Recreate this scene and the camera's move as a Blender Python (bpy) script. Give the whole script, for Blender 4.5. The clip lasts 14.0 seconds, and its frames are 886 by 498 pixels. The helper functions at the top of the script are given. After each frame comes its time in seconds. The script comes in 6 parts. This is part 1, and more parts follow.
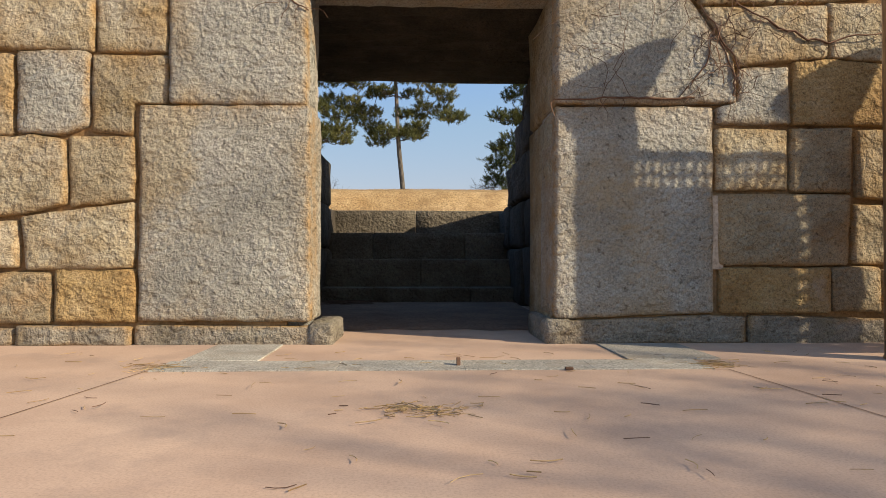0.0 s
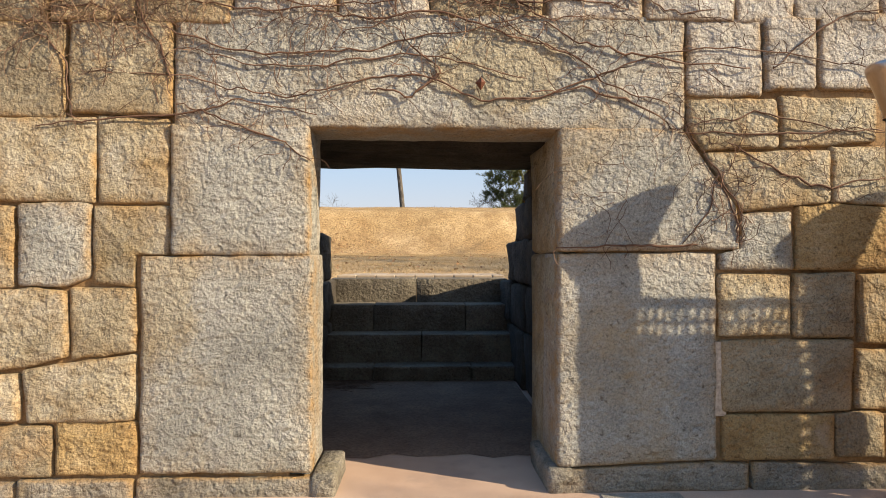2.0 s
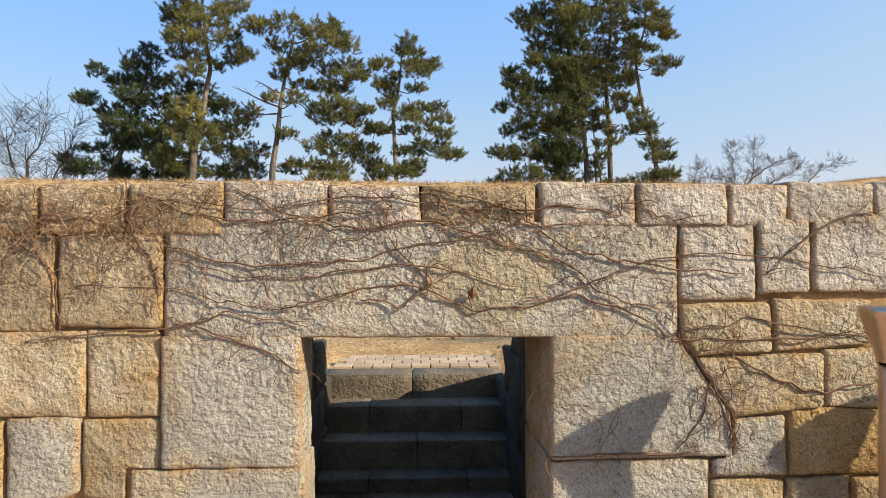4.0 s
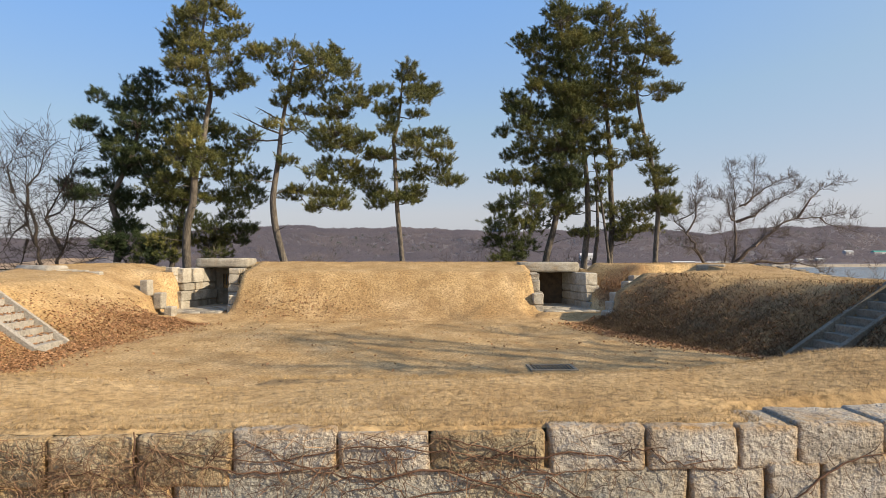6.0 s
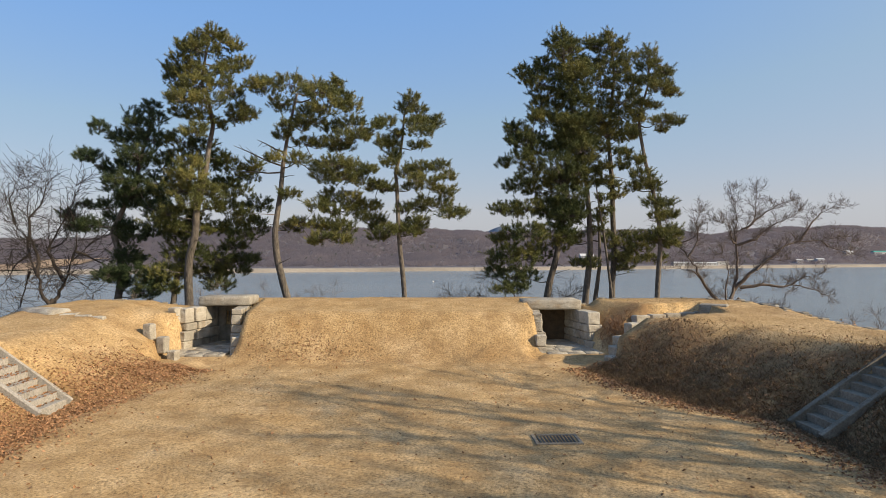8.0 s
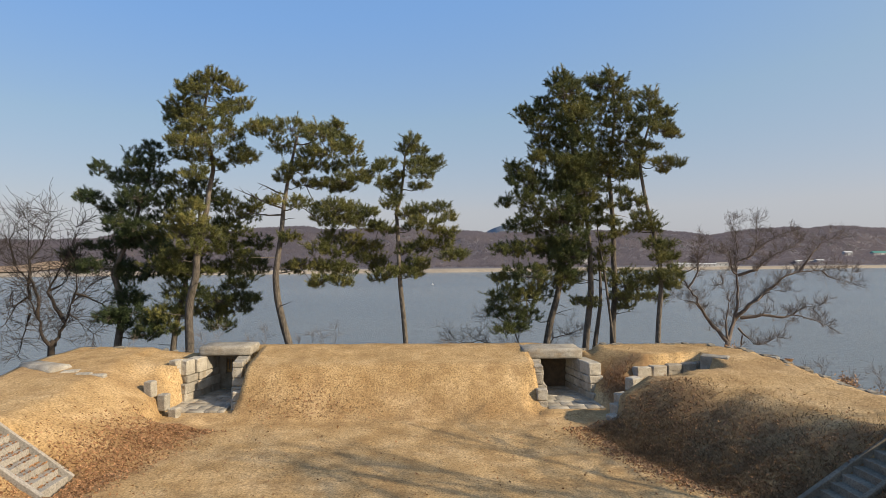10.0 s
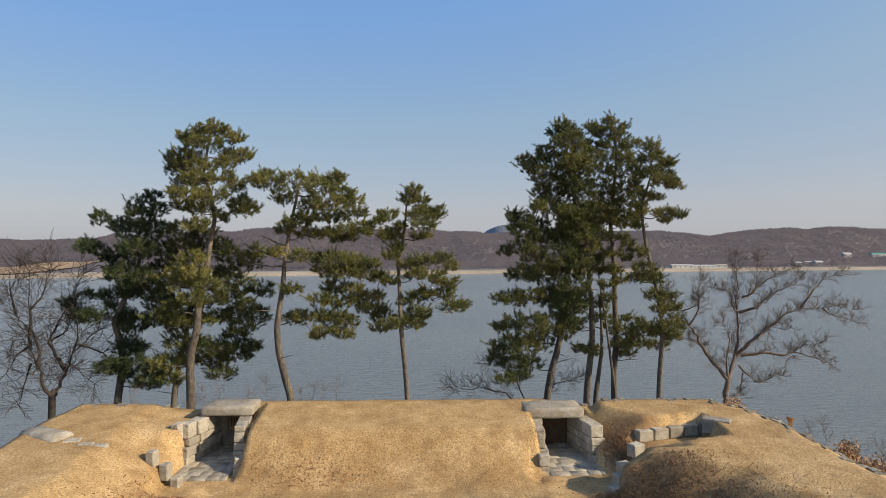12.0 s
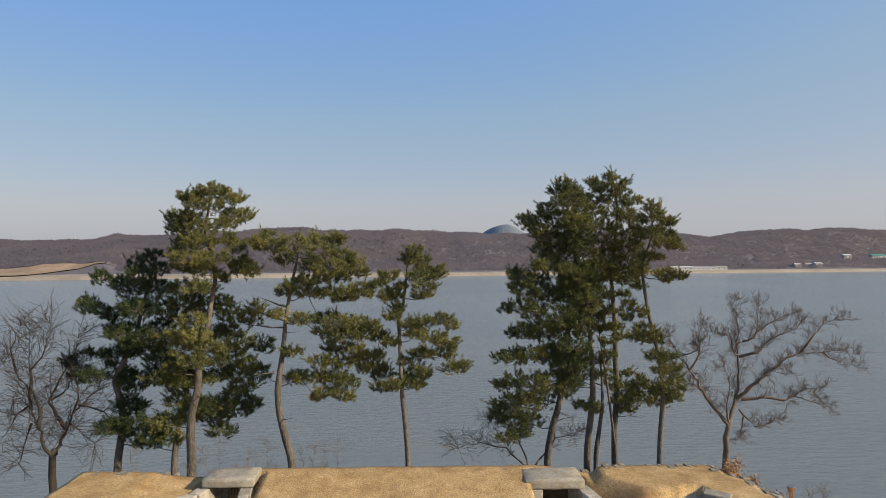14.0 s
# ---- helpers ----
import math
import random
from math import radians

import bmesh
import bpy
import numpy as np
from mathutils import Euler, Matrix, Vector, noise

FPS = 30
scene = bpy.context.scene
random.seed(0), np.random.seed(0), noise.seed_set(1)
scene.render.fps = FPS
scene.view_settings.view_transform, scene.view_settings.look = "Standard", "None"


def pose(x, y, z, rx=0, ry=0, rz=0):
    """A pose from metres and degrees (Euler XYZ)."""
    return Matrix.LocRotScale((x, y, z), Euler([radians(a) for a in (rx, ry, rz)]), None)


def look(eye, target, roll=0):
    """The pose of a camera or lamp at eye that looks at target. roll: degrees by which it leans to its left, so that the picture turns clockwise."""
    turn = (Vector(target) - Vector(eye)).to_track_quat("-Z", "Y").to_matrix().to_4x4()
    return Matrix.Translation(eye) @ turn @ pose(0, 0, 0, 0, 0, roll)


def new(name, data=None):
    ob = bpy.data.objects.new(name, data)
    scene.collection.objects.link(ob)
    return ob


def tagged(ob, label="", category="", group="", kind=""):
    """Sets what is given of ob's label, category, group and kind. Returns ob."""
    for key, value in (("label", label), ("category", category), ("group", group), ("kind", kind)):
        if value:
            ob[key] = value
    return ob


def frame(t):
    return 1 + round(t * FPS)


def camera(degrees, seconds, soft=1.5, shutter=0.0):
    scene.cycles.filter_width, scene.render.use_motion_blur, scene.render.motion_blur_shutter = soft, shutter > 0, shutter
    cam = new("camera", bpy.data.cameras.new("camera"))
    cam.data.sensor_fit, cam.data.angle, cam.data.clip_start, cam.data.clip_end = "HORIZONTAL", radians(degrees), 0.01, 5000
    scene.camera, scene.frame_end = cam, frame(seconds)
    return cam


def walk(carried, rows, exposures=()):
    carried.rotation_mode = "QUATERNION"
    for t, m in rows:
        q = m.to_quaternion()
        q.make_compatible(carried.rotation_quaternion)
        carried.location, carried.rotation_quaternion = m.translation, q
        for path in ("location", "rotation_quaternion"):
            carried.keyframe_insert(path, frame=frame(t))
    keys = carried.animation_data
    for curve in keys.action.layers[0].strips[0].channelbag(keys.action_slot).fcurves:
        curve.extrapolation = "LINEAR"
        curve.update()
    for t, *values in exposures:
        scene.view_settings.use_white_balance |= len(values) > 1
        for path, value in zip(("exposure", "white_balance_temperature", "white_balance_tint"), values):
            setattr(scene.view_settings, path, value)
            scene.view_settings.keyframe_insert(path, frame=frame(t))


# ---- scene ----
# ---- camera ----
cam = camera(73.7, 14.0, soft=0.65)
# seconds, x, z, yaw, pitch, roll of a camera that rises straight up
PATH = [
    (0.0, -0.000, 0.465, -2.06, 0.75, 0.09),
    (0.5, -0.010, 0.655, -2.13, 0.74, 0.09),
    (1.0, -0.009, 0.839, -2.13, 0.74, 0.09),
    (1.5, -0.014, 1.063, -2.16, 0.73, 0.06),
    (2.0, -0.019, 1.264, -2.15, 0.72, 0.04),
    (2.5, -0.014, 1.526, -2.16, 0.71, 0.04),
    (3.0, -0.009, 1.779, -2.19, 0.70, 0.02),
    (3.5, 0.007, 2.094, -2.17, 0.69, -0.00),
    (4.0, 0.023, 2.384, -2.20, 0.68, -0.01),
    (4.2, 0.033, 2.505, -2.19, 0.68, -0.06),
    (6.3, -0.033, 3.931, -2.23, 0.63, -0.02),
    (6.5, -0.034, 4.086, -2.21, 0.62, -0.03),
    (7.0, -0.068, 4.482, -2.22, 0.61, -0.01),
    (7.2, -0.082, 4.648, -2.22, 0.60, -0.01),
    (9.3, -0.201, 6.644, -2.27, 0.53, -0.06),
    (9.5, -0.199, 6.868, -2.28, 0.53, -0.04),
    (10.0, -0.200, 7.460, -2.28, 0.50, -0.04),
    (10.5, -0.208, 8.036, -2.30, 0.48, -0.02),
    (11.0, -0.247, 8.705, -2.32, 0.46, 0.04),
    (11.5, -0.273, 9.327, -2.34, 0.44, 0.04),
    (12.0, -0.324, 10.040, -2.37, 0.41, 0.05),
    (12.5, -0.357, 10.727, -2.37, 0.39, 0.07),
    (13.0, -0.387, 11.528, -2.38, 0.36, 0.07),
    (13.5, -0.385, 12.279, -2.38, 0.34, 0.08),
    (14.0, -0.372, 13.107, -2.38, 0.31, 0.13),
]
walk(cam, [(t, pose(x, 0, z, 90 + pitch, 0, yaw) @ pose(0, 0, 0, 0, 0, roll)) for t, x, z, yaw, pitch, roll in PATH],
     exposures=[(0.0, 0.3), (1.5, 0.5), (3.0, 0.72), (4.0, 0.6), (6.5, 0.26), (9.5, 0.12), (14.0, 0.02)])

# ---- light ----
SUN_TURN, SUN_HIGH = radians(24), radians(28)
sun_way = Vector((math.cos(SUN_TURN) * math.cos(SUN_HIGH), -math.sin(SUN_TURN) * math.cos(SUN_HIGH), math.sin(SUN_HIGH)))
world = bpy.data.worlds.new("world")
scene.world = world
world.use_nodes = True
wn = world.node_tree
sky = wn.nodes.new("ShaderNodeTexSky")
sky.sky_type, sky.sun_disc = "NISHITA", False
sky.sun_elevation, sky.sun_rotation = SUN_HIGH, radians(114)
sky.air_density, sky.dust_density, sky.ozone_density, sky.altitude = 1.0, 2.0, 2.0, 20
# thin winter haze: where the clear sky pales towards the horizon it turns to grey
split = wn.nodes.new("ShaderNodeSeparateColor")
wn.links.new(sky.outputs[0], split.inputs[0])
blueness = wn.nodes.new("ShaderNodeMath")
blueness.operation = "DIVIDE"
wn.links.new(split.outputs[2], blueness.inputs[0])
wn.links.new(split.outputs[0], blueness.inputs[1])
quarter = wn.nodes.new("ShaderNodeMath")
quarter.operation, quarter.inputs[1].default_value = "MULTIPLY", 0.25
wn.links.new(blueness.outputs[0], quarter.inputs[0])
haze = wn.nodes.new("ShaderNodeValToRGB")
tones = haze.color_ramp.elements
tones.new(0.5)
tones.new(0.6)
for k, (at, tone) in enumerate(((0.30, (0.37, 0.375, 0.415)), (0.55, (0.24, 0.345, 0.465)), (0.66, (0.155, 0.30, 0.565)), (0.76, (0.11, 0.25, 0.55)))):
    tones[k].position, tones[k].color = at, (*tone, 1)
wn.links.new(quarter.outputs[0], haze.inputs[0])
glow = wn.nodes.new("ShaderNodeMixRGB")
glow.blend_type, glow.inputs[0].default_value = "ADD", 0.03
wn.links.new(haze.outputs[0], glow.inputs[1])
wn.links.new(sky.outputs[0], glow.inputs[2])
wn.links.new(glow.outputs[0], wn.nodes["Background"].inputs[0])
wn.nodes["Background"].inputs[1].default_value = 1.0
lamp = bpy.data.lights.new("sun", "SUN")
lamp.energy, lamp.angle, lamp.color = 6.0, radians(0.6), (1.0, 0.84, 0.615)
new("sun", lamp).matrix_world = look(sun_way * 60, (0, 0, 0))


# ---- materials ----
# plane of the gate wall's face
FRONT = 3.16


def ramp(nt, fac, stops):
    n = nt.nodes.new("ShaderNodeValToRGB")
    e = n.color_ramp.elements
    while len(e) < len(stops):
        e.new(0.5)
    for k, (at, col) in enumerate(stops):
        e[k].position, e[k].color = at, (*col, 1)
    nt.links.new(fac, n.inputs[0])
    return n.outputs[0]


def tex(nt, kind, scale, detail=6, rough=0.6, stretch=None, obj=False):
    co = nt.nodes.new("ShaderNodeTexCoord").outputs["Object"] if obj else nt.nodes.new("ShaderNodeNewGeometry").outputs["Position"]
    if stretch:
        m = nt.nodes.new("ShaderNodeMapping")
        m.inputs["Scale"].default_value = stretch
        nt.links.new(co, m.inputs[0])
        co = m.outputs[0]
    n = nt.nodes.new("ShaderNodeTexNoise" if kind == "noise" else "ShaderNodeTexVoronoi")
    n.inputs["Scale"].default_value = scale
    if kind == "noise":
        n.inputs["Detail"].default_value, n.inputs["Roughness"].default_value = detail, rough
    nt.links.new(co, n.inputs["Vector"])
    return n.outputs[0]


def mix(nt, how, fac, a, b):
    n = nt.nodes.new("ShaderNodeMixRGB")
    n.blend_type = how
    for k, v in enumerate((fac, a, b)):
        if isinstance(v, (int, float)):
            n.inputs[k].default_value = v if k == 0 else (v, v, v, 1)
        elif isinstance(v, tuple):
            n.inputs[k].default_value = (*v, 1)
        else:
            nt.links.new(v, n.inputs[k])
    return n.outputs[0]


def surface(name, large, fine, rough=0.85, bump=0.4, dist=0.02, coarse_scale=1.5, fine_scale=30, grains=None, stain=None, vary=0.0,
            stretch=None, metal=0.0, island=False, gloss=None, rim=None, tool=None, litter=None):
    """A node material: large and fine are stops of two colour ramps that are multiplied; stain = (colour, scale, from, to)."""
    m = bpy.data.materials.new(name)
    m.use_nodes = True
    nt = m.node_tree
    bs = nt.nodes["Principled BSDF"]
    a = ramp(nt, tex(nt, "noise", coarse_scale, 5, 0.6, stretch), large)
    fine_out = tex(nt, "noise", fine_scale, 8, 0.65, stretch)
    col = mix(nt, "MULTIPLY", 1.0, a, ramp(nt, fine_out, fine))
    if stain:
        s = ramp(nt, tex(nt, "noise", stain[1], 7, 0.7), [(stain[2], (0, 0, 0)), (stain[3], (1, 1, 1))])
        col = mix(nt, "MIX", s, col, stain[0])
    if vary:
        if island:
            rnd = nt.nodes.new("ShaderNodeNewGeometry").outputs["Random Per Island"]
        else:
            rnd = nt.nodes.new("ShaderNodeObjectInfo").outputs["Random"]
        col = mix(nt, "MULTIPLY", 1.0, col, ramp(nt, rnd, [(0, (1 - vary,) * 3), (1, (1 + vary * 0.4,) * 3)]))
    if litter:
        at = nt.nodes.new("ShaderNodeAttribute")
        at.attribute_name = "litter"
        worn = ramp(nt, tex(nt, "noise", 2.2, 8, 0.75), [(0.25, (0.25, 0.25, 0.25)), (0.6, (1, 1, 1))])
        col = mix(nt, "MIX", mix(nt, "MULTIPLY", 1.0, worn, at.outputs["Fac"]), col, litter)
    if rim:
        at = nt.nodes.new("ShaderNodeAttribute")
        at.attribute_name = "rim"
        worn = ramp(nt, tex(nt, "noise", 7, 6, 0.7), [(0.32, (0, 0, 0)), (0.62, (1, 1, 1))])
        col = mix(nt, "MIX", mix(nt, "MULTIPLY", 1.0, worn, at.outputs["Fac"]), col, rim)
    height = fine_out
    if tool:
        pos = nt.nodes.new("ShaderNodeNewGeometry").outputs["Position"]
        warp = nt.nodes.new("ShaderNodeTexNoise")
        warp.inputs["Scale"].default_value, warp.inputs["Detail"].default_value = 9, 3
        nt.links.new(pos, warp.inputs["Vector"])
        add = nt.nodes.new("ShaderNodeVectorMath")
        add.operation = "MULTIPLY_ADD"
        add.inputs[1].default_value = (0.09, 0.09, 0.09)
        nt.links.new(warp.outputs["Color"], add.inputs[0])
        nt.links.new(pos, add.inputs[2])
        chips = nt.nodes.new("ShaderNodeTexVoronoi")
        chips.inputs["Scale"].default_value = tool
        nt.links.new(add.outputs[0], chips.inputs["Vector"])
        rough_cut = tex(nt, "noise", tool * 1.35, 6, 0.58)
        flakes = tex(nt, "noise", tool * 0.45, 4, 0.5, (1.0, 1.0, 1.5))
        height = mix(nt, "ADD", 1.0, mix(nt, "ADD", 1.0, mix(nt, "MULTIPLY", 1.0, chips.outputs["Distance"], 0.2), rough_cut), mix(nt, "MULTIPLY", 1.0, fine_out, 0.22))
        height = mix(nt, "ADD", 1.0, height, mix(nt, "MULTIPLY", 1.0, flakes, 1.0))
        spots = tex(nt, "noise", 36, 3, 0.6)
        col = mix(nt, "MULTIPLY", 0.75, col, ramp(nt, spots, [(0.29, (0.30, 0.27, 0.23)), (0.39, (1, 1, 1))]))
        speck = tex(nt, "noise", 160, 3, 0.7)
        col = mix(nt, "MULTIPLY", 0.6, col, ramp(nt, speck, [(0.36, (0.34, 0.33, 0.32)), (0.46, (1, 1, 1)), (0.62, (1.25, 1.24, 1.2))]))
    if grains:
        v = tex(nt, "voronoi", grains, stretch=stretch)
        height = mix(nt, "ADD", 0.6, fine_out, v)
    b = nt.nodes.new("ShaderNodeBump")
    b.inputs["Strength"].default_value, b.inputs["Distance"].default_value = bump, dist
    nt.links.new(height, b.inputs["Height"])
    nt.links.new(b.outputs[0], bs.inputs["Normal"])
    nt.links.new(col, bs.inputs["Base Color"])
    bs.inputs["Roughness"].default_value, bs.inputs["Metallic"].default_value = rough, metal
    bs.inputs["Specular IOR Level"].default_value = 0.25 if gloss is None else gloss
    return m


def twiggy(*a, **k):
    """Like surface, but half of the light goes through, as through a haze of twigs."""
    m = surface(*a, **k)
    nt = m.node_tree
    bs = nt.nodes["Principled BSDF"]
    thin = nt.nodes.new("ShaderNodeBsdfTranslucent")
    nt.links.new(bs.inputs["Base Color"].links[0].from_socket, thin.inputs[0])
    both = nt.nodes.new("ShaderNodeMixShader")
    both.inputs[0].default_value = 0.5
    nt.links.new(bs.outputs[0], both.inputs[1])
    nt.links.new(thin.outputs[0], both.inputs[2])
    nt.links.new(both.outputs[0], nt.nodes["Material Output"].inputs[0])
    return m


G = lambda v: (v, v, v)
fine_stone = [(0.3, (0.62, 0.60, 0.60)), (0.5, (1.0, 1.0, 1.0)), (0.7, (1.3, 1.28, 1.25))]
RUST = (0.40, 0.22, 0.075)


def granite(name, low, mid, high, tool, stain, vary, coarse=2.2):
    low, mid, high = (tuple(0.8 * v for v in c) for c in (low, mid, high))
    return surface(name, [(0.3, low), (0.5, mid), (0.72, high)], fine_stone, 0.9, 1.0, 0.048, coarse, 75, None, stain, vary, rim=(0.38, 0.235, 0.095), tool=tool)


STONE = {
    "grey": granite("granite_grey", (0.335, 0.33, 0.29), (0.465, 0.455, 0.40), (0.59, 0.575, 0.515), 26, ((0.38, 0.29, 0.165), 1.3, 0.50, 0.74), 0.08),
    "buff": granite("granite_buff", (0.36, 0.285, 0.165), (0.50, 0.435, 0.305), (0.61, 0.555, 0.435), 22, ((0.36, 0.235, 0.10), 1.8, 0.46, 0.72), 0.22, 4.5),
    "brown": granite("granite_brown", (0.28, 0.225, 0.145), (0.43, 0.365, 0.245), (0.57, 0.50, 0.36), 20, (RUST, 2.5, 0.56, 0.85), 0.25, 3.5),
    "ochre": granite("granite_ochre", (0.38, 0.24, 0.10), (0.52, 0.37, 0.17), (0.62, 0.48, 0.28), 22, ((0.5, 0.44, 0.36), 2.4, 0.62, 0.8), 0.15, 3.0),
    # passage lining: granite tones lowered so the colour carries the passage's shade
    "lining": granite("granite_lining_shaded", (0.06, 0.05, 0.038), (0.10, 0.082, 0.06), (0.16, 0.13, 0.095), 18, ((0.09, 0.08, 0.05), 2.5, 0.55, 0.8), 0.2, 3.5),
    "kerb": granite("granite_kerb", (0.30, 0.29, 0.26), (0.38, 0.37, 0.33), (0.46, 0.44, 0.39), 34, ((0.24, 0.20, 0.15), 3.0, 0.6, 0.8), 0.12, 3.5),
    "plinth": granite("granite_plinth", (0.21, 0.185, 0.14), (0.33, 0.295, 0.235), (0.45, 0.41, 0.34), 20, ((0.24, 0.21, 0.13), 3.0, 0.55, 0.8), 0.15, 3.5),
    "coping": granite("granite_pale", (0.40, 0.36, 0.30), (0.58, 0.54, 0.47), (0.72, 0.69, 0.62), 22, (RUST, 2.2, 0.64, 0.85), 0.15, 3.0),
}


def stained(m, at, size, tone):
    """Add one weathered patch of another tone to a stone, centred at a place."""
    nt = m.node_tree
    bs = nt.nodes["Principled BSDF"]
    away = nt.nodes.new("ShaderNodeVectorMath")
    away.operation, away.inputs[1].default_value = "SUBTRACT", at
    nt.links.new(nt.nodes.new("ShaderNodeNewGeometry").outputs["Position"], away.inputs[0])
    fit = nt.nodes.new("ShaderNodeVectorMath")
    fit.operation, fit.inputs[1].default_value = "DIVIDE", size
    nt.links.new(away.outputs[0], fit.inputs[0])
    far = nt.nodes.new("ShaderNodeVectorMath")
    far.operation = "LENGTH"
    nt.links.new(fit.outputs[0], far.inputs[0])
    uneven = nt.nodes.new("ShaderNodeMath")
    uneven.operation = "MULTIPLY_ADD"
    uneven.inputs[1].default_value = 0.9
    nt.links.new(tex(nt, "noise", 7, 6, 0.7), uneven.inputs[0])
    nt.links.new(far.outputs["Value"], uneven.inputs[2])
    spread = ramp(nt, uneven.outputs[0], [(0.85, (0.8, 0.8, 0.8)), (1.0, (0, 0, 0))])
    old = bs.inputs["Base Color"].links[0].from_socket
    nt.links.new(mix(nt, "MIX", spread, old, mix(nt, "MULTIPLY", 1.0, old, tone)), bs.inputs["Base Color"])
    return m


STONE["lintel"] = stained(granite("granite_lintel", (0.335, 0.33, 0.29), (0.465, 0.455, 0.40), (0.59, 0.575, 0.515), 26, ((0.38, 0.30, 0.185), 1.3, 0.52, 0.76), 0.05), (0.42, FRONT, 2.27), (0.75, 1.0, 0.45), (1.0, 0.88, 0.67))
STONE["rusted"] = stained(granite("granite_rusted", (0.335, 0.33, 0.29), (0.465, 0.455, 0.40), (0.59, 0.575, 0.515), 26, ((0.38, 0.30, 0.185), 1.3, 0.52, 0.76), 0.05), (-1.4, FRONT, 1.1), (0.45, 1.0, 0.9), (1.0, 0.9, 0.73))
# step stone, darker than the wall's and lowered further for the passage's shade
stone_dressed = surface("granite_dressed_shaded", [(0.3, (0.10, 0.085, 0.064)), (0.7, (0.19, 0.162, 0.122))], fine_stone, 0.9, 1.0, 0.02, 2.0, 45, None, ((0.2, 0.19, 0.15), 2.0, 0.5, 0.8), 0.12, tool=24)
stone_port = surface("granite_port", [(0.3, (0.27, 0.24, 0.195)), (0.5, (0.37, 0.34, 0.285)), (0.7, (0.47, 0.44, 0.38))], fine_stone, 0.9, 1.0, 0.03, 2.2, 40, None, ((0.36, 0.25, 0.13), 1.5, 0.56, 0.8), 0.25, tool=14)
# brown of the paving joints and of the added passage floor shade
floor_brown_mat = surface("joint_and_shade_brown", [(0.3, (0.14, 0.088, 0.06)), (0.7, (0.23, 0.15, 0.10))], fine_stone, 0.95, 0.5, 0.01, 2.5, 50)
mortar = surface("core_earth_and_recess_shade", [(0.3, (0.07, 0.05, 0.035)), (0.7, (0.14, 0.10, 0.06))], fine_stone, 0.95, 0.6, 0.02, 4, 40)
lime = surface("lime_pointing", [(0.3, (0.17, 0.10, 0.045)), (0.7, (0.36, 0.235, 0.115))], fine_stone, 0.95, 0.6, 0.01, 4, 60)
paving_mat = surface("clay_paving", [(0.3, (0.39, 0.265, 0.19)), (0.5, (0.46, 0.322, 0.235)), (0.7, (0.52, 0.372, 0.272))], [(0.3, G(0.78)), (0.5, G(1.0)), (0.75, G(1.12))], 0.85, 0.22, 0.003, 1.6, 140, None, ((0.29, 0.215, 0.175), 2.3, 0.52, 0.8))
turf_mat = surface("dry_turf", [(0.3, (0.31, 0.195, 0.085)), (0.5, (0.425, 0.29, 0.14)), (0.72, (0.53, 0.38, 0.205))], [(0.34, G(0.46)), (0.5, G(1.0)), (0.66, G(1.4))], 0.95, 0.65, 0.035, 0.9, 16, None, ((0.25, 0.155, 0.07), 1.3, 0.5, 0.75), litter=(0.18, 0.105, 0.054))
blade_mat = surface("dry_grass_blade", [(0.3, (0.36, 0.243, 0.112)), (0.7, (0.53, 0.385, 0.205))], [(0.3, G(0.8)), (0.7, G(1.15))], 0.8, 0.0, 0.01, 1.5, 30, None, None, 0.35, island=True)
leaf_mat = surface("fallen_leaf", [(0.3, (0.25, 0.125, 0.06)), (0.7, (0.44, 0.255, 0.135))], [(0.3, G(0.7)), (0.7, G(1.2))], 0.7, 0.0, 0.01, 2, 30, None, None, 0.5, island=True)
needle_mat = surface("pine_needles", [(0.3, (0.07, 0.09, 0.03)), (0.5, (0.15, 0.155, 0.05)), (0.7, (0.31, 0.28, 0.088))], [(0.3, G(0.75)), (0.7, G(1.2))], 0.6, 0.0, 0.01, 0.8, 6, None, None, 0.45, island=True)
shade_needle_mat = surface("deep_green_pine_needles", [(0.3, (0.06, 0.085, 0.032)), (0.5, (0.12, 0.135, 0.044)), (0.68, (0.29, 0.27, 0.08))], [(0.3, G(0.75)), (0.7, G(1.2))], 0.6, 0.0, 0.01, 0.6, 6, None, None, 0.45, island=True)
dark_needle_mat = surface("dark_pine_needles", [(0.34, (0.034, 0.056, 0.024)), (0.58, (0.064, 0.088, 0.034)), (0.76, (0.22, 0.22, 0.07))], [(0.3, G(0.75)), (0.7, G(1.2))], 0.6, 0.0, 0.01, 0.7, 6, None, None, 0.45, island=True)
bark_mat = surface("pine_bark", [(0.3, (0.09, 0.078, 0.066)), (0.7, (0.19, 0.165, 0.138))], [(0.3, G(0.5)), (0.7, G(1.3))], 0.95, 1.0, 0.03, 1.5, 12, 14, None, 0.15, (1, 1, 0.35))
dark_twig_mat = surface("dark_bare_bark", [(0.3, (0.03, 0.025, 0.021)), (0.7, (0.07, 0.056, 0.047))], [(0.3, G(0.7)), (0.7, G(1.2))], 0.95, 0.4, 0.01, 1.5, 14)
twig_mat = surface("bare_bark", [(0.3, (0.10, 0.08, 0.067)), (0.7, (0.20, 0.162, 0.133))], [(0.3, G(0.7)), (0.7, G(1.2))], 0.95, 0.4, 0.01, 1.5, 14)
vine_mat = surface("dry_vine", [(0.3, (0.085, 0.048, 0.032)), (0.7, (0.20, 0.117, 0.075))], [(0.3, G(0.7)), (0.7, G(1.3))], 0.9, 0.4, 0.004, 6, 60, None, None, 0.3, island=True)
